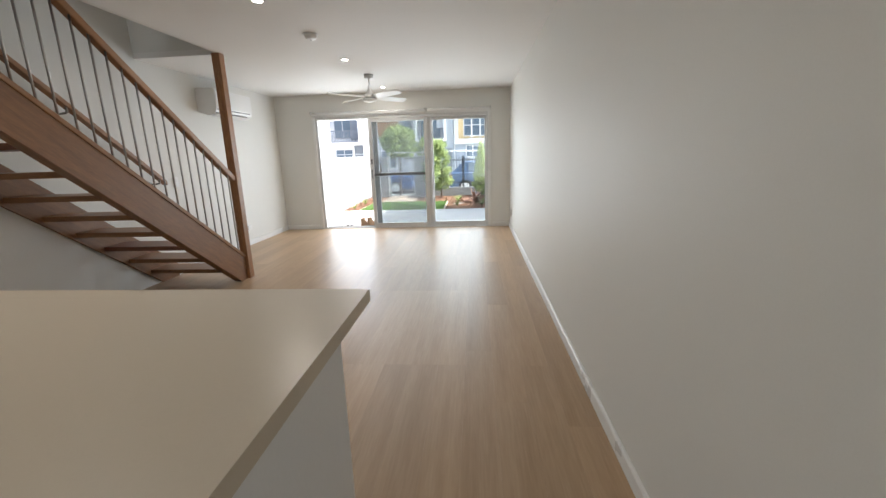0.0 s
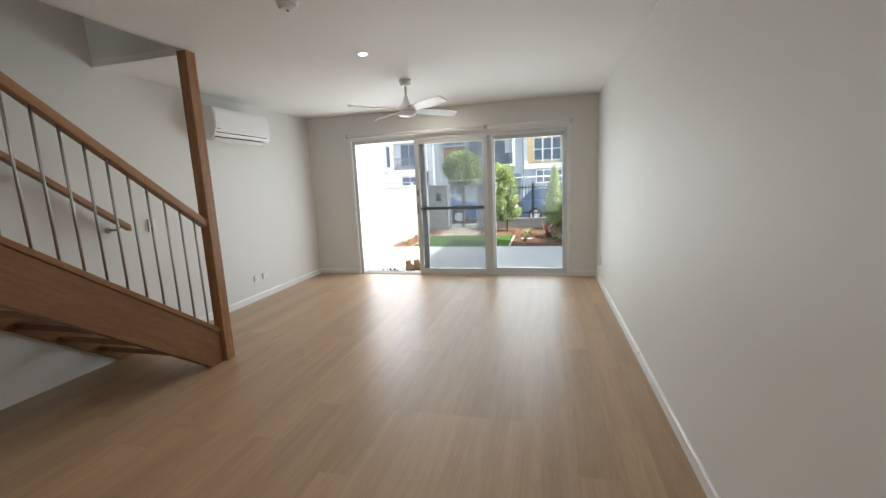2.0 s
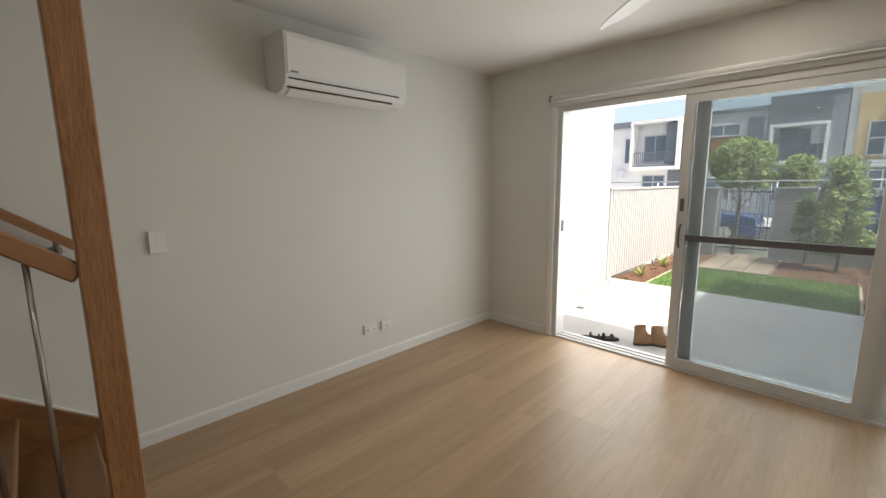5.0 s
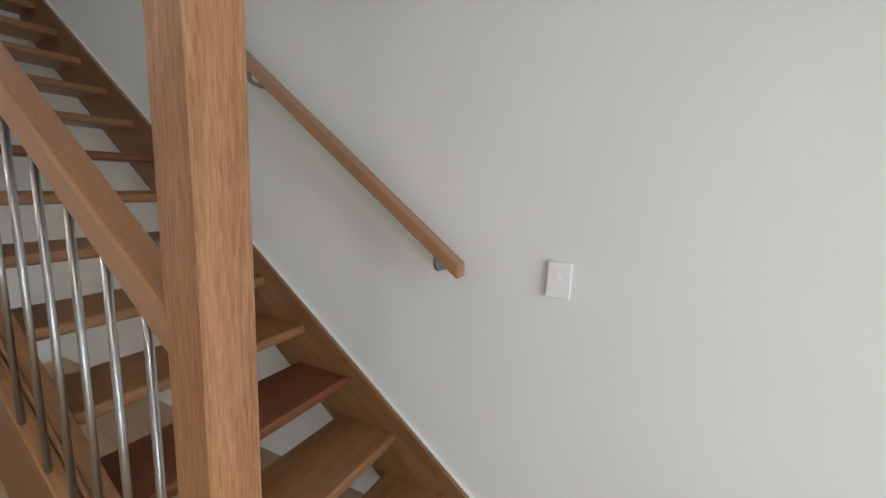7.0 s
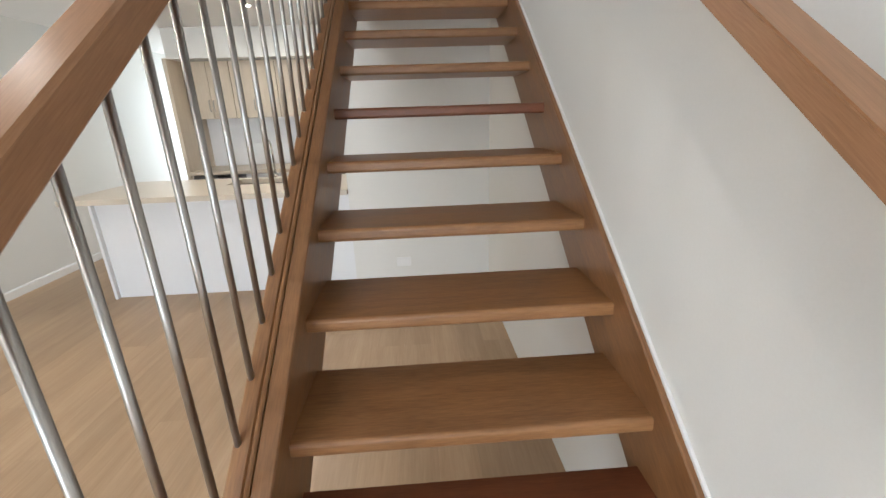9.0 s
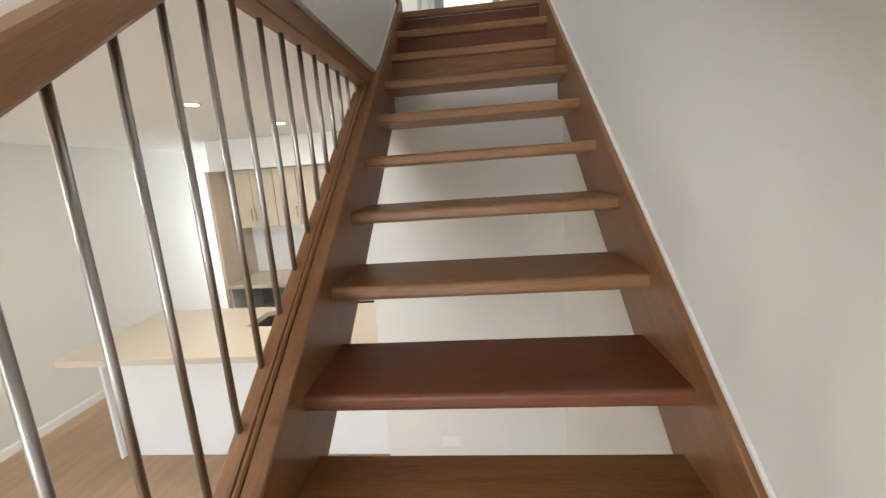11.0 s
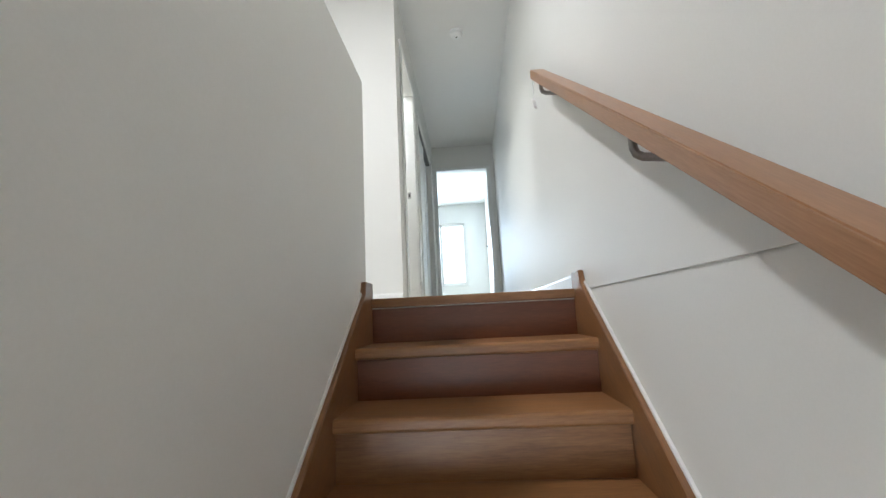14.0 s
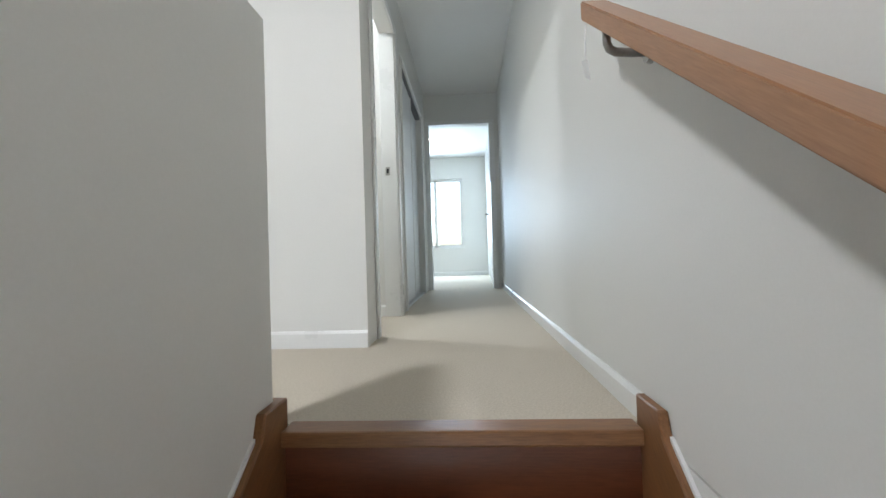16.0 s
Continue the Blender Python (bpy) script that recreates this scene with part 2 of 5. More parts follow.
def box(x0, x1, y0, y1, z0, z1, bevel=0.0, bm=None, seg=1):
    own = bmesh.new()
    bmesh.ops.create_cube(own, size=1)
    for v in own.verts:
        v.co = ((x0 + x1) / 2 + v.co.x * (x1 - x0), (y0 + y1) / 2 + v.co.y * (y1 - y0), (z0 + z1) / 2 + v.co.z * (z1 - z0))
    if bevel:
        bmesh.ops.bevel(own, geom=own.edges[:], offset=bevel, segments=seg, affect="EDGES", profile=0.6)
    return merged(bm, own)


def merged(bm, own):
    if bm is None:
        return own
    me = bpy.data.meshes.new("tmp")
    own.to_mesh(me)
    own.free()
    bm.from_mesh(me)
    bpy.data.meshes.remove(me)
    return bm


def boxes(*dims, bevel=0.0):
    bm = bmesh.new()
    for d in dims:
        box(*d, bevel=bevel, bm=bm)
    return bm


def rod(p0, p1, r0, r1=None, seg=10, bm=None):
    p0, p1 = Vector(p0), Vector(p1)
    own = bmesh.new()
    bmesh.ops.create_cone(own, cap_ends=True, segments=seg, radius1=r0, radius2=r0 if r1 is None else r1, depth=(p1 - p0).length)
    turn = (p1 - p0).to_track_quat("Z", "Y").to_matrix().to_4x4()
    bmesh.ops.transform(own, matrix=Matrix.Translation((p0 + p1) / 2) @ turn, verts=own.verts[:])
    return merged(bm, own)


def tube(points, r, seg=8, bm=None):
    """A round bar along points, rings mitred at the bends."""
    own = bmesh.new()
    pts = [Vector(p) for p in points]
    rings = []
    for i, p in enumerate(pts):
        d = (pts[min(i + 1, len(pts) - 1)] - pts[max(i - 1, 0)]).normalized()
        side = d.orthogonal().normalized() if i == 0 else (last - d * last.dot(d)).normalized()
        last = side
        up = d.cross(side)
        rings.append([own.verts.new(p + r * (math.cos(a) * side + math.sin(a) * up)) for a in [2 * math.pi * k / seg for k in range(seg)]])
    for a, b in zip(rings, rings[1:]):
        for k in range(seg):
            own.faces.new((a[k], a[(k + 1) % seg], b[(k + 1) % seg], b[k]))
    own.faces.new(rings[0][::-1])
    own.faces.new(rings[-1])
    return merged(bm, own)


def spun(profile, at, seg=24, bm=None):
    """A turned shape: (radius, height) pairs about a vertical axis."""
    own = bmesh.new()
    rings = [[own.verts.new((at[0] + r * math.cos(2 * math.pi * k / seg), at[1] + r * math.sin(2 * math.pi * k / seg), at[2] + z)) for k in range(seg)] for r, z in profile]
    for a, b in zip(rings, rings[1:]):
        for k in range(seg):
            own.faces.new((a[k], a[(k + 1) % seg], b[(k + 1) % seg], b[k]))
    own.faces.new(rings[0][::-1])
    own.faces.new(rings[-1])
    bmesh.ops.recalc_face_normals(own, faces=own.faces[:])
    return merged(bm, own)


def prism(outline, axis, a, b, bevel=0.0):
    """A flat outline swept between a and b along an axis. The outline holds the two other coordinates, in x, y, z order."""
    bm = bmesh.new()
    k = "xyz".index(axis)

    def at(p, w):
        c = list(p)
        c.insert(k, w)
        return c
    lo, hi = [bm.verts.new(at(p, a)) for p in outline], [bm.verts.new(at(p, b)) for p in outline]
    bm.faces.new(lo)
    bm.faces.new(hi)
    for i in range(len(lo)):
        j = (i + 1) % len(lo)
        bm.faces.new((lo[i], lo[j], hi[j], hi[i]))
    bmesh.ops.recalc_face_normals(bm, faces=bm.faces[:])
    if bevel:
        bmesh.ops.bevel(bm, geom=bm.edges[:], offset=bevel, segments=2, affect="EDGES", profile=0.6)
    return bm


def beam(p0, p1, w, h, bevel=0.004):
    """A bar in its own frame, length along x, with its pose: width w across, height h square to the slope."""
    p0, p1 = Vector(p0), Vector(p1)
    d = p1 - p0
    x = d.normalized()
    y = Vector((0, 0, 1)).cross(x).normalized()
    m = Matrix((x, y, x.cross(y))).transposed().to_4x4()
    m.translation = (p0 + p1) / 2
    n = d.length / 2
    return box(-n, n, -w / 2, w / 2, -h / 2, h / 2, bevel), m


def leaf_cloud(rng, blobs, count, size, bm=None):
    """Many small bent leaves spread through lobes of (x, y, z, rx, ry, rz)."""
    verts, faces = [], []
    total = sum(b[3] * b[4] * b[5] for b in blobs)
    for b in blobs:
        for _ in range(int(count * b[3] * b[4] * b[5] / total)):
            d = Vector((rng.gauss(0, 1), rng.gauss(0, 1), rng.gauss(0, 1))).normalized() * (rng.random() ** 0.45)
            c = Vector((b[0] + d.x * b[3], b[1] + d.y * b[4], b[2] + d.z * b[5]))
            u = Vector((rng.gauss(0, 1), rng.gauss(0, 1), rng.gauss(0, 0.7))).normalized()
            v = u.orthogonal().normalized()
            s = size * rng.uniform(0.6, 1.3)
            k = len(verts)
            verts += [c - u * s, c + v * s * 0.42, c + u * s, c - v * s * 0.42]
            faces += [(k, k + 1, k + 2), (k, k + 2, k + 3)]
    me = bpy.data.meshes.new("leaves")
    me.from_pydata([tuple(v) for v in verts], [], faces)
    out = bmesh.new()
    out.from_mesh(me)
    bpy.data.meshes.remove(me)
    return out


def strap_leaf(base, heading, length, width, lift, droop, n=6):
    """A long arching blade, folded along its middle."""
    bm = bmesh.new()
    rows = []
    h = Vector((math.cos(heading), math.sin(heading), 0))
    s = Vector((-h.y, h.x, 0))
    for i in range(n + 1):
        t = i / n
        p = Vector(base) + h * length * math.cos(lift) * t + Vector((0, 0, length * (math.sin(lift) * t - droop * t * t)))
        w = width * math.sin(math.pi * min(0.98, 0.12 + 0.86 * t)) * 0.5
        rows.append([bm.verts.new(p + s * w), bm.verts.new(p - Vector((0, 0, w * 0.35))), bm.verts.new(p - s * w)])
    for a, b in zip(rows, rows[1:]):
        bm.faces.new((a[0], a[1], b[1], b[0]))
        bm.faces.new((a[1], a[2], b[2], b[1]))
    return bm


def structure(name, bm, m, label, category, **more):
    return tagged(part(name, bm, m, **more), label, category, kind="structure")


# ---- plan ----
XL, XR, YF, C = -3.70, 0.575, 8.00, 2.443
RISE, GOING, NOSE1 = 0.187, 0.251, 4.799          # the flight: 16 risers, first nosing
LAND = 16 * RISE
XI, XO = -2.807, -2.762                            # inner and outer face of the open stringer
XW = -3.675                                        # inner face of the wall stringer
CEIL2 = 5.385
SLOPE = RISE / GOING


def nose(y):
    """Height of the line through the nosings."""
    return RISE * (1 + (NOSE1 - y) / GOING)


# ---- structure: ground floor ----
DL, DR, DT = -2.963, 0.185, 2.056                  # sliding door opening
floor = structure("floor", boxes((XL, XR, -2.6, YF, -0.12, -0.012)), SUBFLOOR, "pale oak plank floor of the living room and kitchen", "floor")
structure("wall_left", boxes((-3.9, XL, -6.5, 8.2, -0.6, 2.978), (-3.9, XL, -6.5, 8.2, 2.985, 5.6), (-3.9, -3.706, -6.5, 8.2, 2.97, 2.99)), WALL,
          "off-white plastered party wall with a fine horizontal joint", "wall")
structure("wall_right", boxes((XR, 0.775, -6.5, 8.2, -0.6, 5.6)), WALL, "plain off-white plastered party wall", "wall")
# the upper opening is unseen, added to go with the fill lamp upstairs
structure("wall_front", boxes((XL, DL, YF, 8.2, -0.6, 5.6), (DR, XR, YF, 8.2, -0.6, 5.6), (DL, DR, YF, 8.2, DT, 3.9), (DL, DR, YF, 8.2, -0.6, -0.02),
                              (DL, -2.1, YF, 8.2, 3.9, 5.6), (0.1, DR, YF, 8.2, 3.9, 5.6), (-2.1, 0.1, YF, 8.2, 5.1, 5.6)), WALL,
          "off-white front wall with the wide sliding door opening", "wall")
# unseen wall; its place and opening are assumed to suit the passage light
structure("wall_back", boxes((XL, -0.35, -2.8, -2.6, -0.6, 2.5), (0.5, XR, -2.8, -2.6, -0.6, 2.5), (-0.35, 0.5, -2.8, -2.6, 2.05, 2.5)), WALL,
          "plain off-white rear wall with a doorway opening", "wall")
structure("ceiling", boxes((-2.695, XR, 1.0, YF, C, 2.5), (XL, XR, -2.6, 1.0, C, 2.5), (XL, -2.695, 4.86, YF, C, 2.5)), CEIL,
          "flat off-white plaster ceiling open over the stair", "ceiling")
structure("wall_under_stair", boxes((XL, -2.576, 1.465, 1.565, 0, 2.40), (-2.676, -2.576, -0.85, 1.465, 0, C - 0.002)), WALL,
          "off-white cupboard wall below the stair", "wall")
structure("wall_kitchen", boxes((-2.576, -0.46, -0.95, -0.85, 0, C - 0.002)), WALL, "off-white kitchen wall behind the worktop", "wall")
structure("wall_passage", boxes((-0.46, -0.44, -2.6, -0.85, 0, C - 0.002)), WALL, "off-white wall along the rear passage", "wall")
structure("bulkhead", boxes((-2.574, -0.44, -0.84, -0.28, 2.13, C - 0.003)), WALL, "plaster bulkhead over the kitchen cupboards", "bulkhead")


def skirting(name, along, fixed, a, b, z, side, h=0.080):
    """A white board with a rounded upper edge; side: the way from the wall into the room."""
    d = 0.014 * side
    out = [(fixed, z), (fixed + d, z), (fixed + d, z + h - 0.012), (fixed + d * 0.45, z + h), (fixed, z + h)]
    if along == "y":
        bm = prism(out, "y", a, b)
    else:
        bm = prism([(y, zz) for y, zz in out], "x", a, b)
    return structure(name, bm, TRIM, "white painted skirting board", "skirting")


skirting("baseboard_right", "y", XR, -2.6, YF, 0, -1)
skirting("baseboard_left", "y", XL, 4.90, YF, 0, 1)
skirting("baseboard_front_1", "x", YF, XL + 0.014, DL - 0.065, 0, -1)
skirting("baseboard_front_2", "x", YF, DR + 0.065, XR - 0.014, 0, -1)

# ---- structure: upper floor ----
structure("floor_upper", boxes((-2.695, XR, -6.3, YF, 2.503, LAND - 0.012), (XL, -2.695, -6.3, 1.0, 2.503, LAND - 0.012), (XL, -2.695, 4.86, YF, 2.503, LAND - 0.012)),
          WALL, "upper storey floor structure", "floor")
structure("carpet", boxes((XL, XR, -6.3, 0.975, LAND - 0.012, LAND), (-2.683, XR, 0.975, YF, LAND - 0.012, LAND)), CARPET,
          "beige loop pile carpet on the landing", "carpet")
structure("half_wall", boxes((-2.785, -2.698, 1.02, 4.86, 2.464, 4.02)), WALL, "solid plastered half wall beside the stair", "half wall")
structure("wall_stair_end", boxes((XL, -2.685, 4.862, 4.96, C + 0.002, CEIL2)), WALL, "plain off-white wall above the stair foot", "wall")
structure("ceiling_upper", boxes((XL, XR, -6.3, YF, CEIL2, CEIL2 + 0.1)), CEIL, "flat off-white upper ceiling", "ceiling")
structure("roof", boxes((-3.95, 0.83, -6.6, 8.2, 5.6, 5.78)), F_GREY, "flat roof slab over the house", "roof")
structure("wall_back_upper", boxes((XL, -3.22, -6.5, -6.3, 2.5, 5.6), (-2.12, XR, -6.5, -6.3, 2.5, 5.6), (-3.22, -2.12, -6.5, -6.3, 2.5, 3.57), (-3.22, -2.12, -6.5, -6.3, 4.95, 5.6)),
          WALL, "off-white bedroom wall with a window", "wall")
HX = -2.80                                          # hall side of the wall with the doors
structure("wall_hall_doors", boxes((HX, -2.70, -0.13, 0.095, LAND, CEIL2), (HX, -2.70, -1.15, -0.88, LAND, CEIL2), (HX, -2.70, -3.0, -2.56, LAND, CEIL2),
                                   (HX, -2.70, -0.88, -0.13, LAND + 2.02, CEIL2), (HX, -2.70, -2.56, -1.15, LAND + 1.97, CEIL2), (-2.70, XR, -0.005, 0.095, LAND, CEIL2)),
          WALL, "off-white hall wall with a doorway and cupboard", "wall")
structure("wall_side_room", boxes((-2.70, -1.4, -1.0, -0.885, LAND, CEIL2), (-1.4, -1.3, -1.0, -0.01, LAND, CEIL2)), WALL, "off-white side room walls", "wall")
structure("wall_cupboard", boxes((-2.2, -2.15, -2.62, -1.1, LAND, CEIL2), (-2.695, -2.2, -1.10, -1.05, LAND, CEIL2), (-2.695, -2.2, -2.66, -2.62, LAND, CEIL2)), WALL, "linen cupboard back and sides", "wall")
EL, ER = -3.609, -2.837
structure("wall_hall_end", boxes((XL, EL, -3.1, -3.0, LAND, CEIL2), (ER, XR, -3.1, -3.0, LAND, CEIL2), (EL, ER, -3.1, -3.0, LAND + 2.017, CEIL2)), WALL,
          "off-white wall at the end of the hall with a doorway", "wall")
skirting("baseboard_hall", "y", XL, -3.0, 0.985, LAND, 1, 0.066)
skirting("baseboard_landing", "x", 0.095, HX, -2.0, LAND, 1)
skirting("baseboard_bedroom", "x", -6.3, XL, XR, LAND, 1)
skirting("baseboard_side_room", "x", -0.885, -2.69, -1.4, LAND, 1)


def architrave(name, plane, fixed, a, b, z0, top, side, w=0.045):
    """Square-edged trim round a doorway: two legs and a head."""
    o = thing(name, ((a + b) / 2, fixed, z0) if plane == "y" else (fixed, (a + b) / 2, z0), "white painted timber trim round a doorway", "door trim")
    o["kind"] = "structure"
    f0, f1 = sorted((fixed, fixed + 0.016 * side))
    for n, u0, u1, v0, v1 in (("leg", a - w, a, z0, top), ("leg", b, b + w, z0, top), ("head", a - w, b + w, top + 0.001, top + w)):
        d = (u0, u1, f0, f1, v0, v1) if plane == "y" else (f0, f1, u0, u1, v0, v1)
        part(n, box(*d, bevel=0.004), TRIM, o)
    return o


architrave("trim_hall_end", "y", -3.0, EL, ER, LAND, LAND + 2.017, 1)
architrave("trim_side_door", "x", HX, -0.88, -0.13, LAND, LAND + 2.02, -1)
architrave("trim_cupboard", "x", HX, -2.56, -1.15, LAND, LAND + 1.97, -1, 0.03)
for nm, d in (("jamb_side_door", (HX - 0.002, -2.69, -0.885, -0.865, LAND, LAND + 2.02)), ("jamb_side_door_near", (HX - 0.002, -2.69, -0.145, -0.125, LAND, LAND + 2.02)),
              ("jamb_hall_end", (EL - 0.001, EL + 0.018, -3.105, -2.995, LAND, LAND + 2.017)), ("jamb_hall_end_near", (ER - 0.018, ER + 0.001, -3.105, -2.995, LAND, LAND + 2.017))):
    structure(nm, box(*d, bevel=0.002), TRIM, "white painted door jamb", "door jamb")
strike = thing("strike_plate", (-2.735, -0.862, LAND + 1.03), "small dark metal strike plate in a door jamb", "strike plate")
part("plate", box(-2.750, -2.720, -0.8645, -0.8605, LAND + 1.00, LAND + 1.06, 0.001), STEEL, strike)
part("latch_hole", box(-2.742, -2.728, -0.8605, -0.8595, LAND + 1.015, LAND + 1.045), BLACK, strike)

cupboard = thing("linen_cupboard_doors", (-2.76, -1.85, LAND), "white sliding cupboard doors in slim frames", "cupboard")
for k, (a, b, x) in enumerate(((-1.90, -1.16, -2.775), (-2.55, -1.84, -2.745))):
    pn = part("door_panel", box(x, x + 0.02, a, b, LAND + 0.03, LAND + 1.94, 0.002), CABWHITE, cupboard)
    for y in (a, b):
        part("stile", box(x - 0.006, x + 0.026, y - 0.014, y + 0.014, LAND + 0.025, LAND + 1.945, 0.002), TRIM, pn)
part("bottom_track", box(-2.795, -2.71, -2.555, -1.155, LAND, LAND + 0.018, 0.002), ALU, cupboard, "silver aluminium track")
part("top_track", box(-2.795, -2.71, -2.555, -1.155, LAND + 1.945, LAND + 1.97, 0.002), GREYPLASTIC, cupboard)

bdoor = thing("bedroom_door", (-3.60, -3.12, LAND), "white flush door standing open into the bedroom", "door")
leaf = part("leaf", box(-3.645, -3.61, -3.86, -3.115, LAND + 0.012, LAND + 2.0, 0.002), TRIM, bdoor)
hd = part("handle", tube([(-3.61, -3.80, LAND + 0.98), (-3.565, -3.80, LAND + 0.98), (-3.56, -3.79, LAND + 0.98), (-3.56, -3.70, LAND + 0.98)], 0.009), STEEL, bdoor, "brushed steel lever handle", True)
part("rose", rod((-3.612, -3.80, LAND + 0.98), (-3.602, -3.80, LAND + 0.98), 0.026, seg=20), STEEL, hd)

bwin = thing("window_1", (-2.6, -6.33, 3.61), "white framed bedroom window full of daylight", "window")
bwin["kind"] = "structure"
for d in ((-3.22, -3.175), (-2.165, -2.12), (-2.70, -2.645)):
    part("frame", box(d[0], d[1], -6.42, -6.34, 3.57, 4.95, 0.003), TRIM, bwin)
for z in (3.57, 4.905):
    part("rail", box(-3.175, -2.165, -6.42, -6.34, z, z + 0.045, 0.003), TRIM, bwin)
part("sill", box(-3.25, -2.09, -6.34, -6.27, 3.545, 3.572, 0.003), TRIM, bwin)
for a, b in ((-3.175, -2.70), (-2.645, -2.165)):
    pane = part("pane", box(a, b, -6.385, -6.379, 3.615, 4.905), GLASS, bwin)
    pane.visible_shadow = False


def smoke_alarm(x, y, z):
    o = thing("smoke_alarm", (x, y, z), "round white plastic smoke alarm on the ceiling", "smoke alarm")
    part("base", spun([(0.062, 0.0), (0.062, -0.012), (0.055, -0.016)], (x, y, z)), PLASTIC, o, smooth=False)
    part("cover", spun([(0.053, -0.016), (0.052, -0.032), (0.040, -0.044), (0.012, -0.048)], (x, y, z)), PLASTIC, o)
    part("test_button", spun([(0.010, -0.048), (0.009, -0.051)], (x, y, z), 12), GREYPLASTIC, o)
    return o


smoke_alarm(-1.53, 4.335, C)
smoke_alarm(-3.256, -0.508, CEIL2)

# ---- stair ----
stair = thing("staircase", (-3.2, 4.8, 0), "open-riser hardwood staircase with steel balusters", "staircase")


def stringer(name, x0, x1, y_foot):
    """A deep sloping board, cut level at the floor and plumb at the landing, built along its own length."""
    a = math.atan(SLOPE)
    top, low = 0.080, -0.292
    yt = 0.985
    pts = [(y_foot, 0.0), (NOSE1 + (RISE + low) / SLOPE, 0.0), (yt, nose(yt) + low), (yt, LAND + 0.072), (1.10, LAND + 0.072), (1.06 + 0.06, nose(1.12) + top), (y_foot, nose(y_foot) + top)]
    m = Matrix.Translation((x0, NOSE1, 0)) @ Matrix.Rotation(-a, 4, "X") @ Matrix.Rotation(radians(-90), 4, "Z")
    inv = m.inverted()
    bm = prism(pts, "x", x0, x1)
    bmesh.ops.transform(bm, matrix=inv, verts=bm.verts[:])
    bmesh.ops.bevel(bm, geom=bm.edges[:], offset=0.0035, segments=1, affect="EDGES")
    return part(name, bm, TIMBER_DEEP, stair, matrix=m)


stringer("wall_stringer", XL + 0.002, XW, 4.93)
outer = stringer("open_stringer", XI, XO, 4.765)
# capping strips along the top of the open stringer, the outer one carries the balusters
for x, w, lift, h in ((-2.755, 0.012, 0.055, 0.05), (-2.727, 0.040, 0.058, 0.036)):
    p0, p1 = Vector((x, 4.775, nose(4.775) + lift)), Vector((x, 1.80, nose(1.80) + lift))
    bm, m = beam(p0, p1, w, h, 0.004)
    part("capping", bm, TIMBER, stair, matrix=m)
bm = prism([(4.775, 0.0), (NOSE1 + (RISE - 0.296) / SLOPE, 0.0), (1.5, nose(1.5) - 0.296), (1.5, nose(1.5) + 0.035), (4.775, nose(4.775) + 0.035)], "x", -2.760, -2.716)
fm = Matrix.Translation((-2.74, NOSE1, 0)) @ Matrix.Rotation(-math.atan(SLOPE), 4, "X") @ Matrix.Rotation(radians(-90), 4, "Z")
bmesh.ops.transform(bm, matrix=fm.inverted(), verts=bm.verts[:])
bmesh.ops.bevel(bm, geom=bm.edges[:], offset=0.003, segments=1, affect="EDGES")
part("outer_facing", bm, TIMBER_DEEP, stair, matrix=fm)

RED = (3, 8)
for i in range(1, 16):
    y1, z1 = NOSE1 - (i - 1) * GOING, i * RISE
    depth = 0.292
    bm = box(-(XW - XI) / -2, (XW - XI) / -2, -depth, 0, -0.042, 0)
    front = [e for e in bm.edges if all(abs(v.co.y) < 1e-6 for v in e.verts) and abs(e.verts[0].co.z - e.verts[1].co.z) < 1e-6]
    bmesh.ops.bevel(bm, geom=front, offset=0.012, segments=4, affect="EDGES", profile=0.5)
    tint = TIMBER_RED if i in RED else TIMBER
    part("tread", bm, tint, stair, "dark red hardwood tread" if i in RED else "", matrix=Matrix.Translation(((XW + XI) / 2, y1, z1)))
bm = box(-0.434, 0.434, -0.075, 0, -0.037, 0.002, 0.006, seg=2)
part("landing_nosing", bm, TIMBER, stair, matrix=Matrix.Translation(((XW + XI) / 2, 1.034, LAND)))
for i in (13, 14, 15):
    y = NOSE1 - i * GOING - 0.028
    bm = box(-0.434, 0.434, -0.016, 0, 0, RISE - 0.042)
    part("riser", bm, TIMBER_RED if i > 13 else TIMBER, stair, matrix=Matrix.Translation(((XW + XI) / 2, y, i * RISE)))

newel_m = Matrix.Translation((-2.729, 4.818, C / 2)) @ Matrix.Rotation(radians(90), 4, "Y")
part("newel_post", box(-C / 2 + 0.001, C / 2 - 0.001, -0.044, 0.044, -0.044, 0.044, 0.004), TIMBER_PALE, stair, "tall square hardwood post to the ceiling", matrix=newel_m)


def rail_top(y):
    return 1.185 + SLOPE * (4.774 - y)


PEAK = 4.774 - (2.462 - 1.185) / SLOPE
RX, BX = -2.731, -2.718
bm, m = beam((RX, 4.776, rail_top(4.776) - 0.038), (RX, PEAK + 0.01, rail_top(PEAK + 0.01) - 0.038), 0.062, 0.057, 0.006)
part("handrail", bm, TIMBER_RAIL, stair, matrix=m)
bm, m = beam((RX - 0.004, PEAK + 0.05, 2.426), (RX - 0.004, 1.80, 2.426), 0.066, 0.072, 0.004)
part("top_rail", bm, TIMBER, stair, matrix=m)
y = 4.665
while y > 1.98:
    base, top = nose(y) + 0.07, min(rail_top(y) - 0.062, 2.395)
    if top - base > 0.04:
        part("baluster", rod((BX, y, base), (BX, y, top), 0.0075, seg=12), STEEL, stair, "", True)
    y -= 0.116
part("bead", prism([(4.93, nose(4.93) + 0.078), (4.93, nose(4.93) + 0.090), (1.12, nose(1.12) + 0.090), (1.12, nose(1.12) + 0.078)], "x", XL + 0.0015, XL + 0.010), TRIM, stair, "white painted bead along the wall")
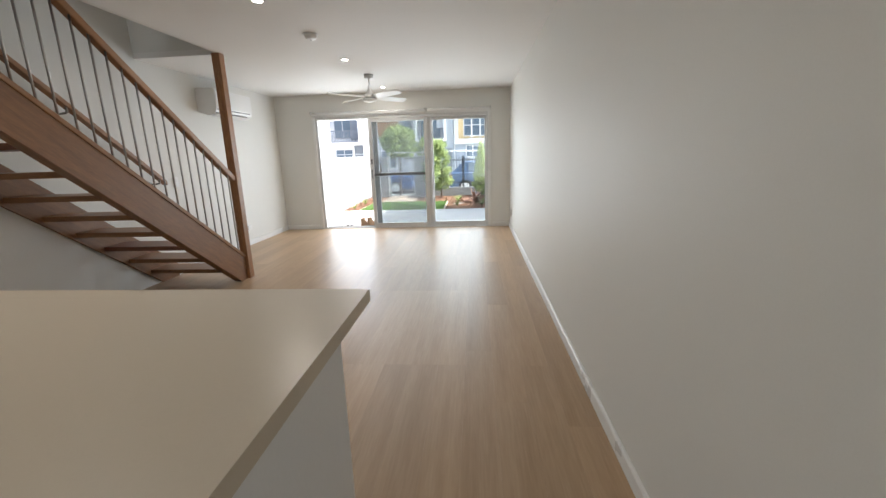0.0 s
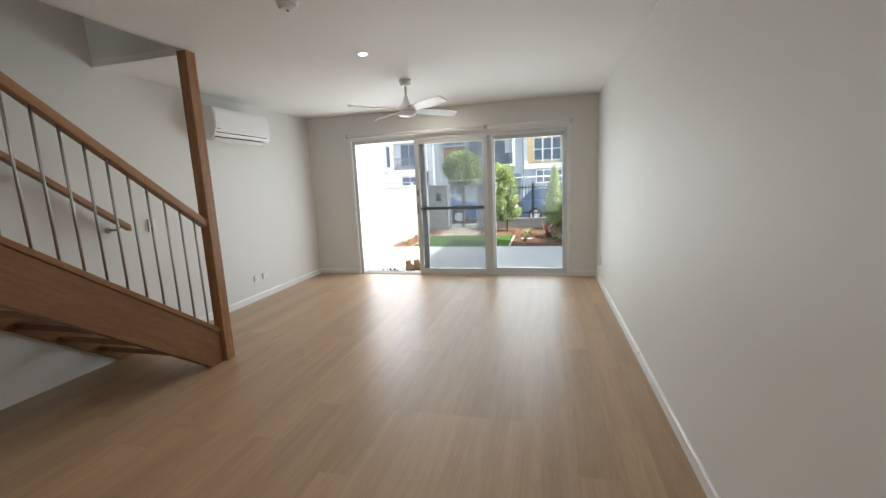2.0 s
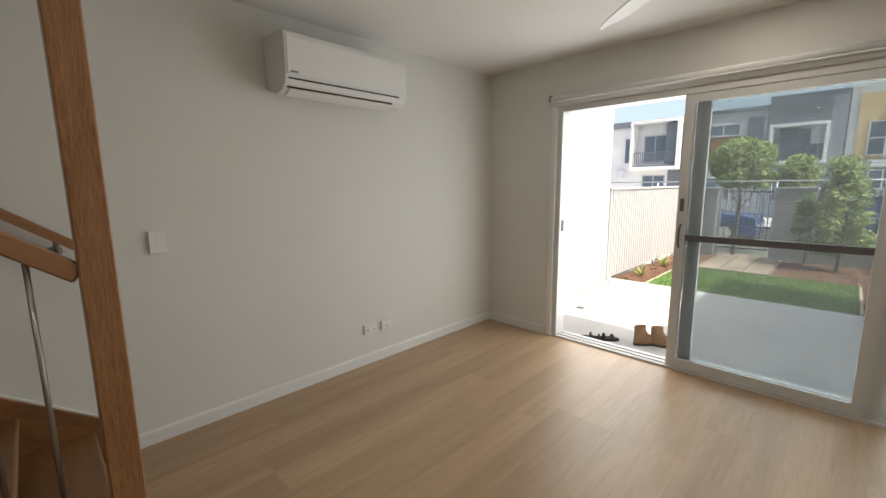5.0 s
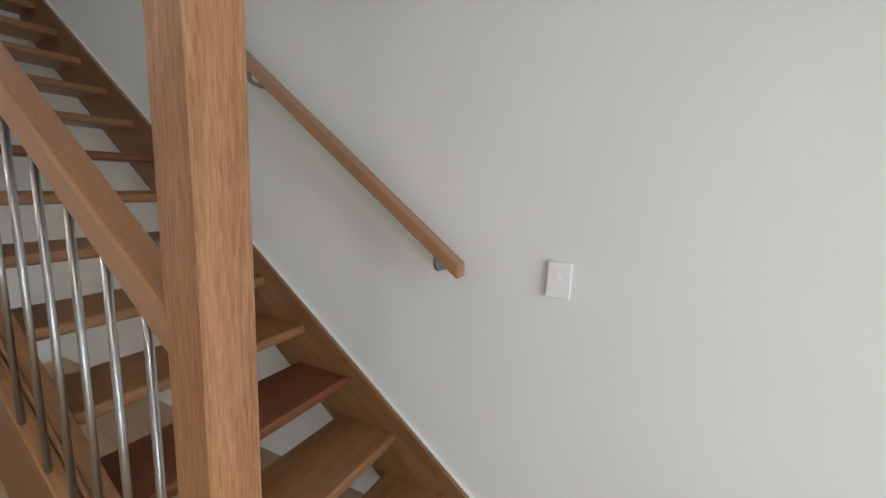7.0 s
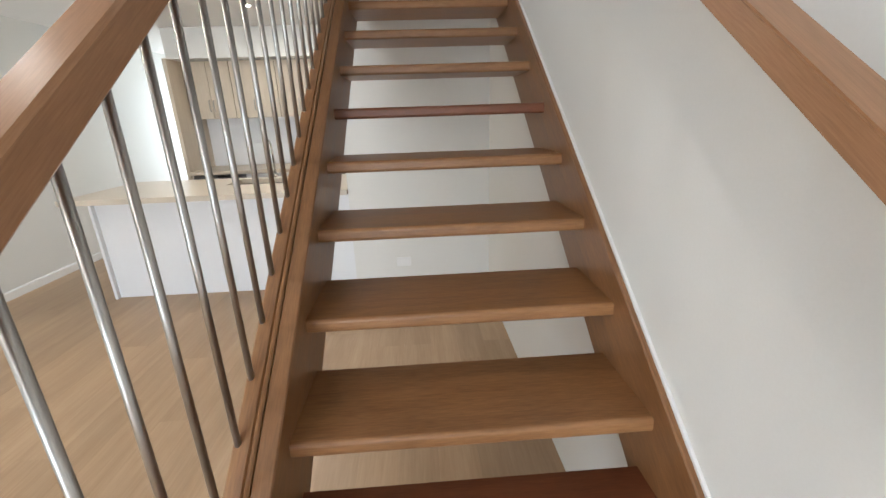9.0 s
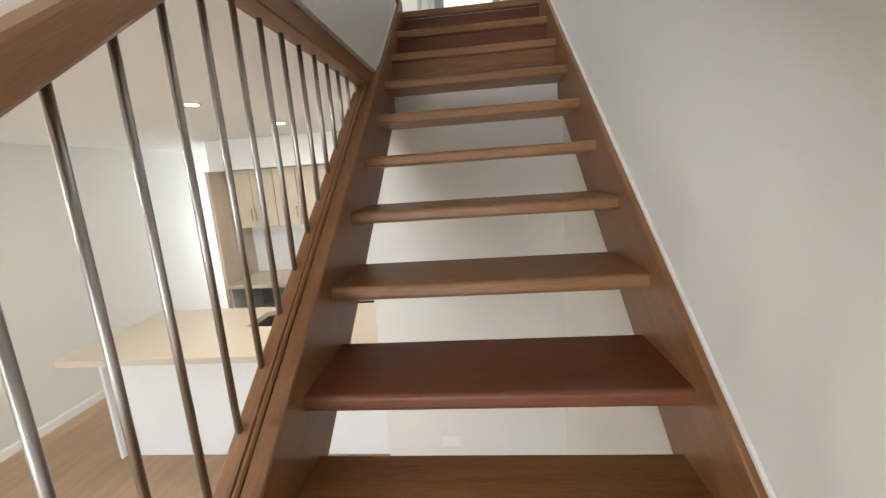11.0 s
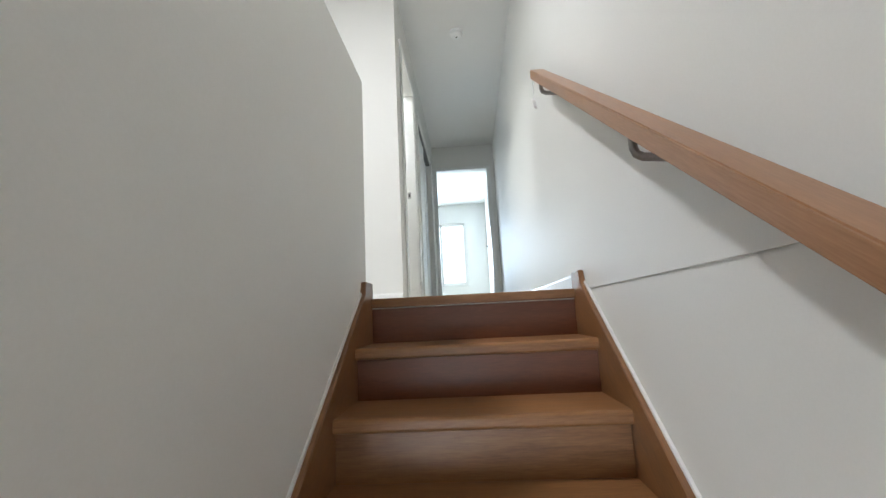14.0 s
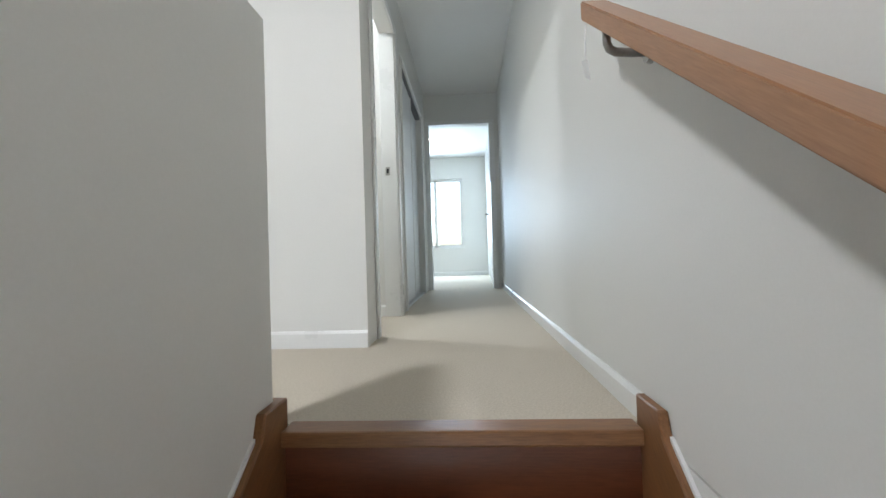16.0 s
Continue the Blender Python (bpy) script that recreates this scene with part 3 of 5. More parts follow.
part("bead", prism([(1.80, nose(1.80) + 0.078), (1.80, nose(1.80) + 0.090), (1.12, nose(1.12) + 0.090), (1.12, nose(1.12) + 0.078)], "x", -2.792, -2.785), TRIM, stair, "white painted bead along the wall")

# wall handrail with its brackets
wr = thing("wall_handrail", (-3.605, 4.86, 1.13), "square hardwood handrail on steel wall brackets", "handrail")
ws = 0.7455


def wall_rail(y):
    return 1.118 + ws * (4.847 - y)


def rail_x(y):
    return -3.588 - 0.028 * (4.859 - y) / 3.897


bm = prism([(4.847, wall_rail(4.847) - 0.021), (4.847, wall_rail(4.847) + 0.029), (0.962, wall_rail(0.962) + 0.033), (0.962, wall_rail(0.962) - 0.016)], "x", -0.032, 0.032)
for v in bm.verts:
    v.co.x += rail_x(v.co.y)
wm = Matrix.Translation((-3.605, 4.859, 1.137)) @ Matrix.Rotation(-math.atan(ws), 4, "X") @ Matrix.Rotation(radians(-90), 4, "Z")
bmesh.ops.transform(bm, matrix=wm.inverted(), verts=bm.verts[:])
bmesh.ops.bevel(bm, geom=bm.edges[:], offset=0.003, segments=2, affect="EDGES")
rail = part("rail", bm, TIMBER_RAIL, wr, matrix=wm)
for y in (4.757, 3.85, 2.945, 1.94, 1.085):
    z, bx = wall_rail(y), rail_x(y)
    br = part("bracket", tube([(bx + 0.012, y, z - 0.012), (bx + 0.012, y, z - 0.048), (bx + 0.007, y, z - 0.061), (bx - 0.006, y, z - 0.068), (-3.66, y, z - 0.072), (-3.70, y, z - 0.073)], 0.0095), BRACKET, wr, "bent steel bracket", True)
    # lighter steel than the bracket, putting the rose's highlight into its colour
    part("wall_rose", rod((-3.70, y, z - 0.072), (-3.688, y, z - 0.072), 0.026, 0.022, 18), STEEL, br, "round steel wall plate")
tag = thing("paper_tag", (-3.60, 0.965, 3.97), "small white paper tag on a string at the handrail end", "tag")
part("string", tube([(-3.594, 0.968, 3.985), (-3.592, 0.962, 3.955), (-3.592, 0.960, 3.895)], 0.0022, 6), PLASTIC, tag)
part("slip", prism([(-3.603, 3.845), (-3.598, 3.898), (-3.583, 3.894), (-3.590, 3.852)], "y", 0.959, 0.961), TRIM, tag)


# ---- sliding door ----
sd = thing("door_1", (-1.4, 8.05, 0), "wide aluminium sliding door with one bay open", "sliding door")
sd["kind"] = "structure"
for d in ((DL, DL + 0.045, 8.005, 8.145, 0, DT), (DR - 0.025, DR, 8.005, 8.145, 0, DT)):
    part("jamb", box(*d, bevel=0.003), ALU, sd)
part("head", box(DL + 0.045, DR - 0.025, 8.005, 8.145, DT - 0.05, DT, 0.003), ALU, sd)
part("sill", boxes((DL + 0.045, DR - 0.025, 8.0, 8.16, -0.02, 0.016), (DL + 0.045, DR - 0.025, 8.035, 8.04, 0.016, 0.026), (DL + 0.045, DR - 0.025, 8.095, 8.10, 0.016, 0.026)), ALU, sd, "ribbed aluminium track")


def panel(name, x0, x1, y, m, stile, label, midrail=False, z0=0.02):
    f = part(name, boxes((x0, x0 + stile, y, y + 0.035, z0, DT - 0.052), (x1 - stile, x1, y, y + 0.035, z0, DT - 0.052),
                         (x0 + stile, x1 - stile, y, y + 0.035, z0, z0 + 0.07), (x0 + stile, x1 - stile, y, y + 0.035, DT - 0.105, DT - 0.052)), ALU, sd, label)
    g = part("pane", box(x0 + stile, x1 - stile, y + 0.015, y + 0.020, z0 + 0.07, DT - 0.105), m, f, "dark woven screen mesh" if m is SCREEN_MESH else "clear glass")
    g.visible_shadow = False
    if midrail:
        part("midrail", box(x0 + stile, x1 - stile, y + 0.004, y + 0.030, 0.985, 1.03, 0.003), GREYPLASTIC, f, "dark horizontal bar across the screen")
    return f


panel("fixed_panel", -0.845, DR - 0.026, 8.10, GLASS, 0.032, "fixed glazed panel")
sliding = panel("sliding_panel", -1.92, -0.84, 8.055, GLASS, 0.085, "glazed panel slid open")
screen = panel("screen_door", -1.985, -0.905, 8.012, SCREEN_MESH, 0.062, "screen door slid open", True)
pull = part("pull_handle", tube([(-1.955, 8.012, 0.94), (-1.955, 7.985, 0.945), (-1.955, 7.975, 0.965), (-1.955, 7.975, 1.075), (-1.955, 7.985, 1.095), (-1.955, 8.012, 1.10)], 0.009), GREYPLASTIC, screen, "dark grey pull handle", True)
part("lock", box(-1.968, -1.942, 8.004, 8.012, 1.20, 1.29, 0.003), GREYPLASTIC, screen, "dark lock cover")
part("keeper", box(DL + 0.045, DL + 0.053, 8.04, 8.07, 0.98, 1.08, 0.002), GREYPLASTIC, sd, "dark lock keeper")
tr = architrave("trim_front_door", "y", YF, DL, DR, 0, DT, -1, 0.05)

for x0, x1 in ((-3.02, -0.92), (-0.90, 0.238)):
    bl = thing("roller_blind", ((x0 + x1) / 2, 7.96, 2.09), "white roller blind rolled up above the sliding door", "roller blind", "roller blinds")
    part("roll", rod((x0 + 0.012, 7.958, 2.118), (x1 - 0.012, 7.958, 2.118), 0.021, seg=20), PLASTIC, bl, smooth=True)
    for x in (x0, x1 - 0.006):
        part("bracket", box(x, x + 0.006, 7.935, 8.0, 2.10, 2.15, 0.001), STEEL, bl, "small steel bracket")
    part("bottom_bar", rod((x0 + 0.015, 7.945, 2.092), (x1 - 0.015, 7.945, 2.092), 0.006, seg=8), PLASTIC, bl)


# ---- living room fittings ----
def downlight(x, y, z, watts=1.3, colour=(1.0, 0.93, 0.84), spread=0.07):
    o = thing("downlight", (x, y, z), "small round recessed ceiling downlight, switched on", "downlight", "ceiling downlights")
    part("rim", spun([(0.048, 0.0), (0.047, -0.005), (0.036, -0.006), (0.034, -0.002)], (x, y, z), 24), PLASTIC, o)
    part("diffuser", spun([(0.033, -0.0015), (0.032, -0.0035)], (x, y, z), 20), LIT, o, "bright diffuser")
    lamp("downlight_lamp", "AREA", watts, colour, look((x, y, z - 0.02), (x, y + 0.001, 0)), size=(spread, spread), shape="DISK")


for x, y in ((-1.573, 3.475), (-1.534, 5.363), (-1.545, 7.43), (-1.67, 1.60), (-1.68, 0.57)):
    downlight(x, y, C)
downlight(-2.26, 1.76, CEIL2, 4.3, (0.99, 0.98, 0.98), 0.18)
# unseen fitting added in the side room to brighten its door jamb
downlight(-2.05, -0.45, CEIL2, 2.2, (0.96, 0.99, 1.0))
downlight(-2.7, -4.9, CEIL2, 1.0, (0.96, 0.99, 1.0))

FX, FY = -1.506, 6.324
fan = thing("ceiling_fan", (FX, FY, C), "white four-blade ceiling fan on a short rod", "ceiling fan")
part("canopy", spun([(0.062, 0.0), (0.063, -0.035), (0.055, -0.055), (0.030, -0.062)], (FX, FY, C)), PLASTIC, fan, smooth=True)
part("down_rod", rod((FX, FY, C - 0.06), (FX, FY, C - 0.20), 0.012, seg=14), PLASTIC, fan, smooth=True)
part("motor", spun([(0.018, -0.16), (0.026, -0.20), (0.050, -0.245), (0.088, -0.275), (0.100, -0.295), (0.102, -0.310)], (FX, FY, C), 32), PLASTIC, fan, smooth=True)
part("band", spun([(0.099, -0.310), (0.099, -0.316)], (FX, FY, C), 32), GREYPLASTIC, fan)
part("hub_cap", spun([(0.102, -0.316), (0.100, -0.335), (0.082, -0.352), (0.040, -0.362), (0.008, -0.364)], (FX, FY, C), 32), PLASTIC, fan, smooth=True)
for k in range(4):
    bm = bmesh.new()
    rows = []
    for r, w in ((0.085, 0.036), (0.14, 0.048), (0.35, 0.066), (0.55, 0.060), (0.635, 0.046), (0.65, 0.030)):
        rows.append([bm.verts.new((r, s * w, z - s * 0.018)) for s in (-1, -0.3, 0.4, 1) for z in (0.0,)] + [bm.verts.new((r, s * w, -s * 0.018 - 0.007)) for s in (1, 0.4, -0.3, -1)])
    for a, b in zip(rows, rows[1:]):
        for j in range(8):
            bm.faces.new((a[j], a[(j + 1) % 8], b[(j + 1) % 8], b[j]))
    bm.faces.new(rows[0])
    bm.faces.new(rows[-1][::-1])
    bmesh.ops.recalc_face_normals(bm, faces=bm.faces[:])
    part("blade", bm, PLASTIC, fan, matrix=pose(FX, FY, C - 0.292, 0, 0, 50 + 90 * k))

ac = thing("air_conditioner", (-3.57, 6.24, 1.95), "white wall-mounted split air conditioner", "air conditioner")
Y0, Y1 = 5.80, 6.69
prof = [(XL + 0.001, 1.985), (-3.56, 1.940), (-3.490, 1.952), (-3.448, 1.984), (-3.434, 2.03), (-3.430, 2.12), (-3.431, 2.235), (-3.438, 2.262), (-3.462, 2.276), (XL + 0.001, 2.286)]
part("casing", prism(prof, "y", Y0, Y1, 0.006), PLASTIC, ac)
part("front_panel", box(-3.433, -3.4255, Y0 + 0.012, Y1 - 0.012, 2.032, 2.240, 0.003), PLASTIC, ac, "smooth white front panel")
part("flap", prism([(-3.540, 1.936), (-3.537, 1.930), (-3.487, 1.944), (-3.462, 1.962), (-3.470, 1.966)], "y", Y0 + 0.035, Y1 - 0.10), PLASTIC, ac)
for a, b, x, z in ((Y0 + 0.02, Y1 - 0.065, -3.4365, 2.014), (Y0 + 0.02, Y1 - 0.11, -3.463, 1.970)):
    part("air_slot", box(x - 0.012, x + 0.004, a, b, z - 0.004, z + 0.004), BLACK, ac, "dark air outlet slot")
part("badge", box(-3.4255, -3.4245, Y0 + 0.03, Y0 + 0.075, 2.046, 2.054), GREYPLASTIC, ac)
part("end_cap", box(-3.560, -3.470, Y1, Y1 + 0.012, 1.965, 2.255, 0.004), PLASTIC, ac)
part("side_pipe_cover", box(XL + 0.001, -3.66, Y1, Y1 + 0.05, 2.03, 2.07, 0.008), PLASTIC, ac)


def wall_plate(name, label, x, y, z, side, w, h, rockers, sockets):
    """A plate on a side wall; side is the way into the room."""
    o = thing(name, (x, y, z), label, "switch" if rockers and not sockets else "power outlet")
    f = x + 0.019 * side
    a, b = sorted((x, f))
    part("plate", box(a, b, y - w / 2, y + w / 2, z - h / 2, z + h / 2, 0.002), PLASTIC, o)
    a, b = sorted((f, f + 0.004 * side))
    for dy in rockers:
        part("rocker", box(a, b, y + dy - 0.006, y + dy + 0.006, z + 0.004, z + 0.020, 0.001), PLASTIC, o)
    for dy in sockets:
        a, b = sorted((f, f + 0.0006 * side))
        part("socket_slots", boxes((a, b, y + dy - 0.009, y + dy - 0.006, z - 0.012, z - 0.004), (a, b, y + dy + 0.006, y + dy + 0.009, z - 0.012, z - 0.004), (a, b, y + dy - 0.0015, y + dy + 0.0015, z - 0.022, z - 0.014)), BLACK, o)
    return o


wall_plate("light_switch", "white rectangular light switch on the wall", XL, 5.152, 1.114, 1, 0.076, 0.118, (0.0,), ())
wall_plate("double_outlet", "white double power outlet above the skirting", XL, 6.485, 0.285, 1, 0.118, 0.074, (-0.03, 0.03), (-0.03, 0.03))
wall_plate("data_outlet", "white television wall plate above the skirting", XL, 6.64, 0.285, 1, 0.10, 0.072, (), (0.0,))
wall_plate("single_outlet", "white power outlet low on the wall", XR, 7.555, 0.31, -1, 0.07, 0.11, (0.0,), (0.0,))
pl = thing("blank_plate", (-2.98, 1.57, 0.30), "white power outlet on the cupboard wall below the stair", "power outlet")
part("plate", box(-3.04, -2.92, 1.565, 1.573, 0.26, 0.335, 0.002), PLASTIC, pl)

# ---- kitchen ----
isl = thing("kitchen_island", (-1.45, 1.1, 0), "white kitchen island under a cream stone top", "kitchen island")
part("front_panel", box(-2.55, -0.443, 1.285, 1.305, 0.0, 0.887, 0.002), CABWHITE, isl)
part("end_panel", box(-0.443, -0.420, 0.70, 1.345, 0.0, 0.887, 0.002), CABWHITE, isl)
part("back_panel", box(-2.55, -0.443, 0.70, 0.72, 0.10, 0.887, 0.002), CABWHITE, isl)
part("kick_board", box(-2.55, -0.45, 0.75, 0.77, 0.0, 0.10), CABGREY, isl)
for k in range(1, 5):
    part("cabinet_door", box(-2.55 + 0.424 * (k - 1) + 0.002, -2.55 + 0.424 * k - 0.002, 0.68, 0.70, 0.105, 0.88, 0.002), CABWHITE, isl)
SX0, SX1, SY0, SY1 = -2.12, -1.44, 0.76, 1.10
top = thing("island_worktop", (-1.45, 1.1, 0.87), "cream speckled stone worktop with an overhang", "worktop")
bm = bmesh.new()
xs, ys = (-2.574, SX0, SX1, -0.405), (0.645, SY0, SY1, 1.611)
grid = {(i, j, k): bm.verts.new((xs[i], ys[j], (0.888, 0.929)[k])) for i in range(4) for j in range(4) for k in range(2)}
for i in range(3):
    for j in range(3):
        if (i, j) != (1, 1):
            for k in range(2):
                bm.faces.new([grid[a, c, k] for a, c in ((i, j), (i + 1, j), (i + 1, j + 1), (i, j + 1))])
rim = [((i, 0), (i + 1, 0)) for i in range(3)] + [((i, 3), (i + 1, 3)) for i in range(3)] + [((0, j), (0, j + 1)) for j in range(3)] + [((3, j), (3, j + 1)) for j in range(3)]
for a, c in rim + [((1, 1), (2, 1)), ((1, 2), (2, 2)), ((1, 1), (1, 2)), ((2, 1), (2, 2))]:
    bm.faces.new([grid[(*a, 0)], grid[(*c, 0)], grid[(*c, 1)], grid[(*a, 1)]])
bmesh.ops.recalc_face_normals(bm, faces=bm.faces[:])
part("slab", bm, STONE, top)
sink = thing("sink", (-1.78, 0.93, 0.72), "stainless steel undermount sink in the island", "sink")
part("bowl", boxes((SX0 - 0.01, SX1 + 0.01, SY0 - 0.01, SY1 + 0.01, 0.70, 0.704), (SX0 - 0.01, SX0, SY0, SY1, 0.704, 0.887), (SX1, SX1 + 0.01, SY0, SY1, 0.704, 0.887),
                   (SX0, SX1, SY0 - 0.01, SY0, 0.704, 0.887), (SX0, SX1, SY1, SY1 + 0.01, 0.704, 0.887)), STEEL, sink)
part("drain", spun([(0.045, 0.0), (0.042, 0.003), (0.02, 0.001)], (-1.78, 0.93, 0.704), 20), CHROME, sink)
tap = thing("mixer_tap", (-1.75, 0.70, 0.929), "chrome gooseneck mixer tap on the island", "tap")
part("spout", tube([(-1.75, 0.70, 0.929), (-1.75, 0.70, 1.20)] + [(-1.75, 0.79 - 0.09 * math.cos(a), 1.20 + 0.09 * math.sin(a)) for a in [math.pi * k / 8 for k in range(1, 9)]] + [(-1.75, 0.88, 1.14)], 0.011, 10), CHROME, tap, smooth=True)
part("base", spun([(0.025, 0.0), (0.024, 0.03), (0.014, 0.04)], (-1.75, 0.70, 0.929)), CHROME, tap)
part("lever", rod((-1.75, 0.70, 0.975), (-1.68, 0.70, 1.0), 0.006, 0.005), CHROME, tap)

tall = thing("tall_cabinet_panel", (-0.45, -0.5, 0), "tall pale oak veneer end panel beside the kitchen run", "cabinet panel")
part("panel", box(-0.475, -0.435, -0.848, -0.20, 0.0, 2.128, 0.002), VENEER, tall)
for k in range(4):
    x0 = -2.57 + k * 0.52
    uc = thing("overhead_cabinet", (x0 + 0.26, -0.7, 1.5), "pale oak veneer overhead kitchen cabinet", "cabinet", "overhead cabinets")
    part("body", box(x0 + 0.002, x0 + 0.518, -0.848, -0.50, 1.50, 2.128), VENEER, uc)
    for a, b, hx in ((x0 + 0.004, x0 + 0.258, x0 + 0.235), (x0 + 0.262, x0 + 0.516, x0 + 0.285)):
        dr = part("door", box(a, b, -0.50, -0.481, 1.495, 2.124, 0.002), VENEER, uc)
        part("handle", tube([(hx, -0.481, 1.58), (hx, -0.458, 1.585), (hx, -0.458, 1.695), (hx, -0.481, 1.70)], 0.005, 8), STEEL, dr, "slim steel bar handle")
bench = thing("back_worktop", (-1.5, -0.5, 0.87), "cream stone worktop along the kitchen wall", "worktop")
part("slab", box(-2.574, -0.477, -0.848, -0.185, 0.869, 0.908, 0.003), STONE, bench)
structure("splashback", box(-2.574, -0.477, -0.849, -0.842, 0.909, 1.495), CABWHITE, "white glossy kitchen splashback", "splashback")
for a, b, lab in ((-1.66, -1.12, "white laminate kitchen base cabinet"),):
    bc = thing("base_cabinet", ((a + b) / 2, -0.5, 0), lab, "cabinet")
    part("body", box(a, b, -0.84, -0.225, 0.1, 0.868), CABWHITE, bc)
    part("door", box(a + 0.002, b - 0.002, -0.225, -0.206, 0.105, 0.862, 0.002), CABWHITE, bc)
    part("kick_board", box(a, b, -0.30, -0.28, 0, 0.1), CABGREY, bc)
dw = thing("dishwasher_bay", (-0.8, -0.5, 0), "open grey-lined appliance bay with a drawer below", "cabinet")
part("side", box(-1.118, -1.10, -0.84, -0.22, 0.0, 0.868), CABWHITE, dw)
part("side", box(-0.495, -0.477, -0.84, -0.22, 0.0, 0.868), CABWHITE, dw)
part("back", box(-1.10, -0.495, -0.84, -0.80, 0.0, 0.868), CABGREY, dw)
dr = part("drawer", box(-1.098, -0.497, -0.80, -0.206, 0.10, 0.50, 0.002), CABWHITE, dw)
part("handle", rod((-0.86, -0.195, 0.43), (-0.74, -0.195, 0.43), 0.006, seg=10), STEEL, dr, "steel bar handle")
ov = thing("oven", (-1.96, -0.5, 0.1), "black built-in oven with round control knobs", "oven")
part("door", box(-2.26, -1.664, -0.225, -0.195, 0.12, 0.74, 0.004), BLACK, ov)
part("control_panel", box(-2.26, -1.664, -0.225, -0.195, 0.745, 0.862, 0.003), BLACK, ov)
part("body", box(-2.26, -1.664, -0.84, -0.226, 0.1, 0.866), CABGREY, ov)
part("handle", rod((-2.2, -0.165, 0.69), (-1.72, -0.165, 0.69), 0.009, seg=12), STEEL, ov, "steel bar handle")
for k in range(4):
    part("knob", rod((-2.16 + 0.135 * k, -0.195, 0.805), (-2.16 + 0.135 * k, -0.172, 0.805), 0.018, 0.016, 16), STEEL, ov, "steel knob")
ck = thing("cooktop", (-1.96, -0.5, 0.91), "black glass cooktop set on the kitchen worktop", "cooktop")
part("glass", box(-2.25, -1.67, -0.76, -0.26, 0.9085, 0.915, 0.002), BLACK, ck)
for x, yy in ((-2.1, -0.38), (-2.1, -0.62), (-1.82, -0.38), (-1.82, -0.62)):
    part("trivet", tube([(x + 0.07 * math.cos(a), yy + 0.07 * math.sin(a), 0.935) for a in [2 * math.pi * k / 12 for k in range(13)]], 0.006, 6), IRON, ck)
fl = thing("base_filler", (-2.42, -0.5, 0), "white laminate corner base cabinet", "cabinet")
part("body", box(-2.574, -2.263, -0.84, -0.225, 0.0, 0.868), CABWHITE, fl)


# ---- courtyard ----
GZ = -0.06
structure("patio", boxes((-3.66, 0.64, 8.2, 10.99, -0.6, GZ), ), CONCRETE, "pale grey broom-finished concrete patio", "patio")
structure("ground", boxes((-400, 400, -300, 700, -1.6, -0.60)), SOIL, "flat suburban ground reaching the horizon", "ground")
structure("wing_wall_left", boxes((-3.9, -3.66, 8.2, 10.80, -0.6, 5.5)), RENDER_W, "white rendered wing wall beside the patio", "wall")
# right wall's top is unseen; its height is set to shade the patio's right part
structure("wing_wall_right", boxes((0.64, 0.86, 8.2, 11.50, -0.6, 5.0)), RENDER_W, "white rendered wing wall beside the patio", "wall")
structure("garden_bed", boxes((-3.66, 0.64, 10.995, 15.0, -0.6, GZ - 0.03)), MULCH, "garden bed under reddish bark mulch", "garden bed")
rng = random.Random(5)
verts, faces = [], []
for _ in range(5200):
    x, y = rng.uniform(-0.85, 0.62), rng.uniform(11.0, 14.6)
    if rng.random() < 0.45:
        x, y = rng.choice((rng.uniform(-3.64, -3.2), rng.uniform(-1.9, -0.9))), rng.uniform(11.0, 14.6)
        if x > -3.0 and y < 12.8:
            continue
    s, a = rng.uniform(0.012, 0.04), rng.uniform(0, 6.3)
    u = Vector((math.cos(a), math.sin(a), rng.uniform(-0.4, 0.4))) * s
    v = Vector((-math.sin(a), math.cos(a), rng.uniform(-0.3, 0.3))) * s * 0.35
    c = Vector((x, y, GZ - 0.025 + rng.uniform(0, 0.02)))
    k = len(verts)
    verts += [tuple(c - u - v), tuple(c + u - v), tuple(c + u + v), tuple(c - u + v)]
    faces.append((k, k + 1, k + 2, k + 3))
me = bpy.data.meshes.new("bark_chips")
me.from_pydata(verts, [], faces)
me.materials.append(MULCH)
tagged(new("bark_chips", me), "loose reddish bark chips over the garden bed", "mulch", kind="stuff")

LX0, LX1, LY0, LY1 = -3.12, -0.90, 11.02, 12.74
structure("lawn", boxes((LX0, LX1, LY0, LY1, GZ - 0.028, GZ)), TURF, "small rectangle of bright green lawn", "lawn")
verts, faces = [], []
for _ in range(16000):
    x, y, a, h = rng.uniform(LX0, LX1), rng.uniform(LY0, LY1), rng.uniform(0, 6.3), rng.uniform(0.018, 0.045)
    k = len(verts)
    dx, dy = math.cos(a) * 0.004, math.sin(a) * 0.004
    verts += [(x - dx, y - dy, GZ), (x + dx, y + dy, GZ), (x + rng.uniform(-0.015, 0.015), y + rng.uniform(-0.015, 0.015), GZ + h)]
    faces.append((k, k + 1, k + 2))
me = bpy.data.meshes.new("grass_blades")
me.from_pydata(verts, [], faces)
me.materials.append(TURF)
tagged(new("grass_blades", me), "short dense blades of the lawn", "grass", kind="stuff")
for x in (LX0 - 0.03, LX1):
    ed = box(x, x + 0.03, LY0, LY1, GZ - 0.2, GZ + 0.012, 0.004)
    structure("lawn_edging", ed, VENEER, "pale timber edging strip beside the lawn", "edging")

path = structure("garden_path", boxes((-2.95, -1.92, 12.78, 14.75, -0.5, GZ - 0.02)), CONCRETE, "short path of stone pavers to the gate", "path")
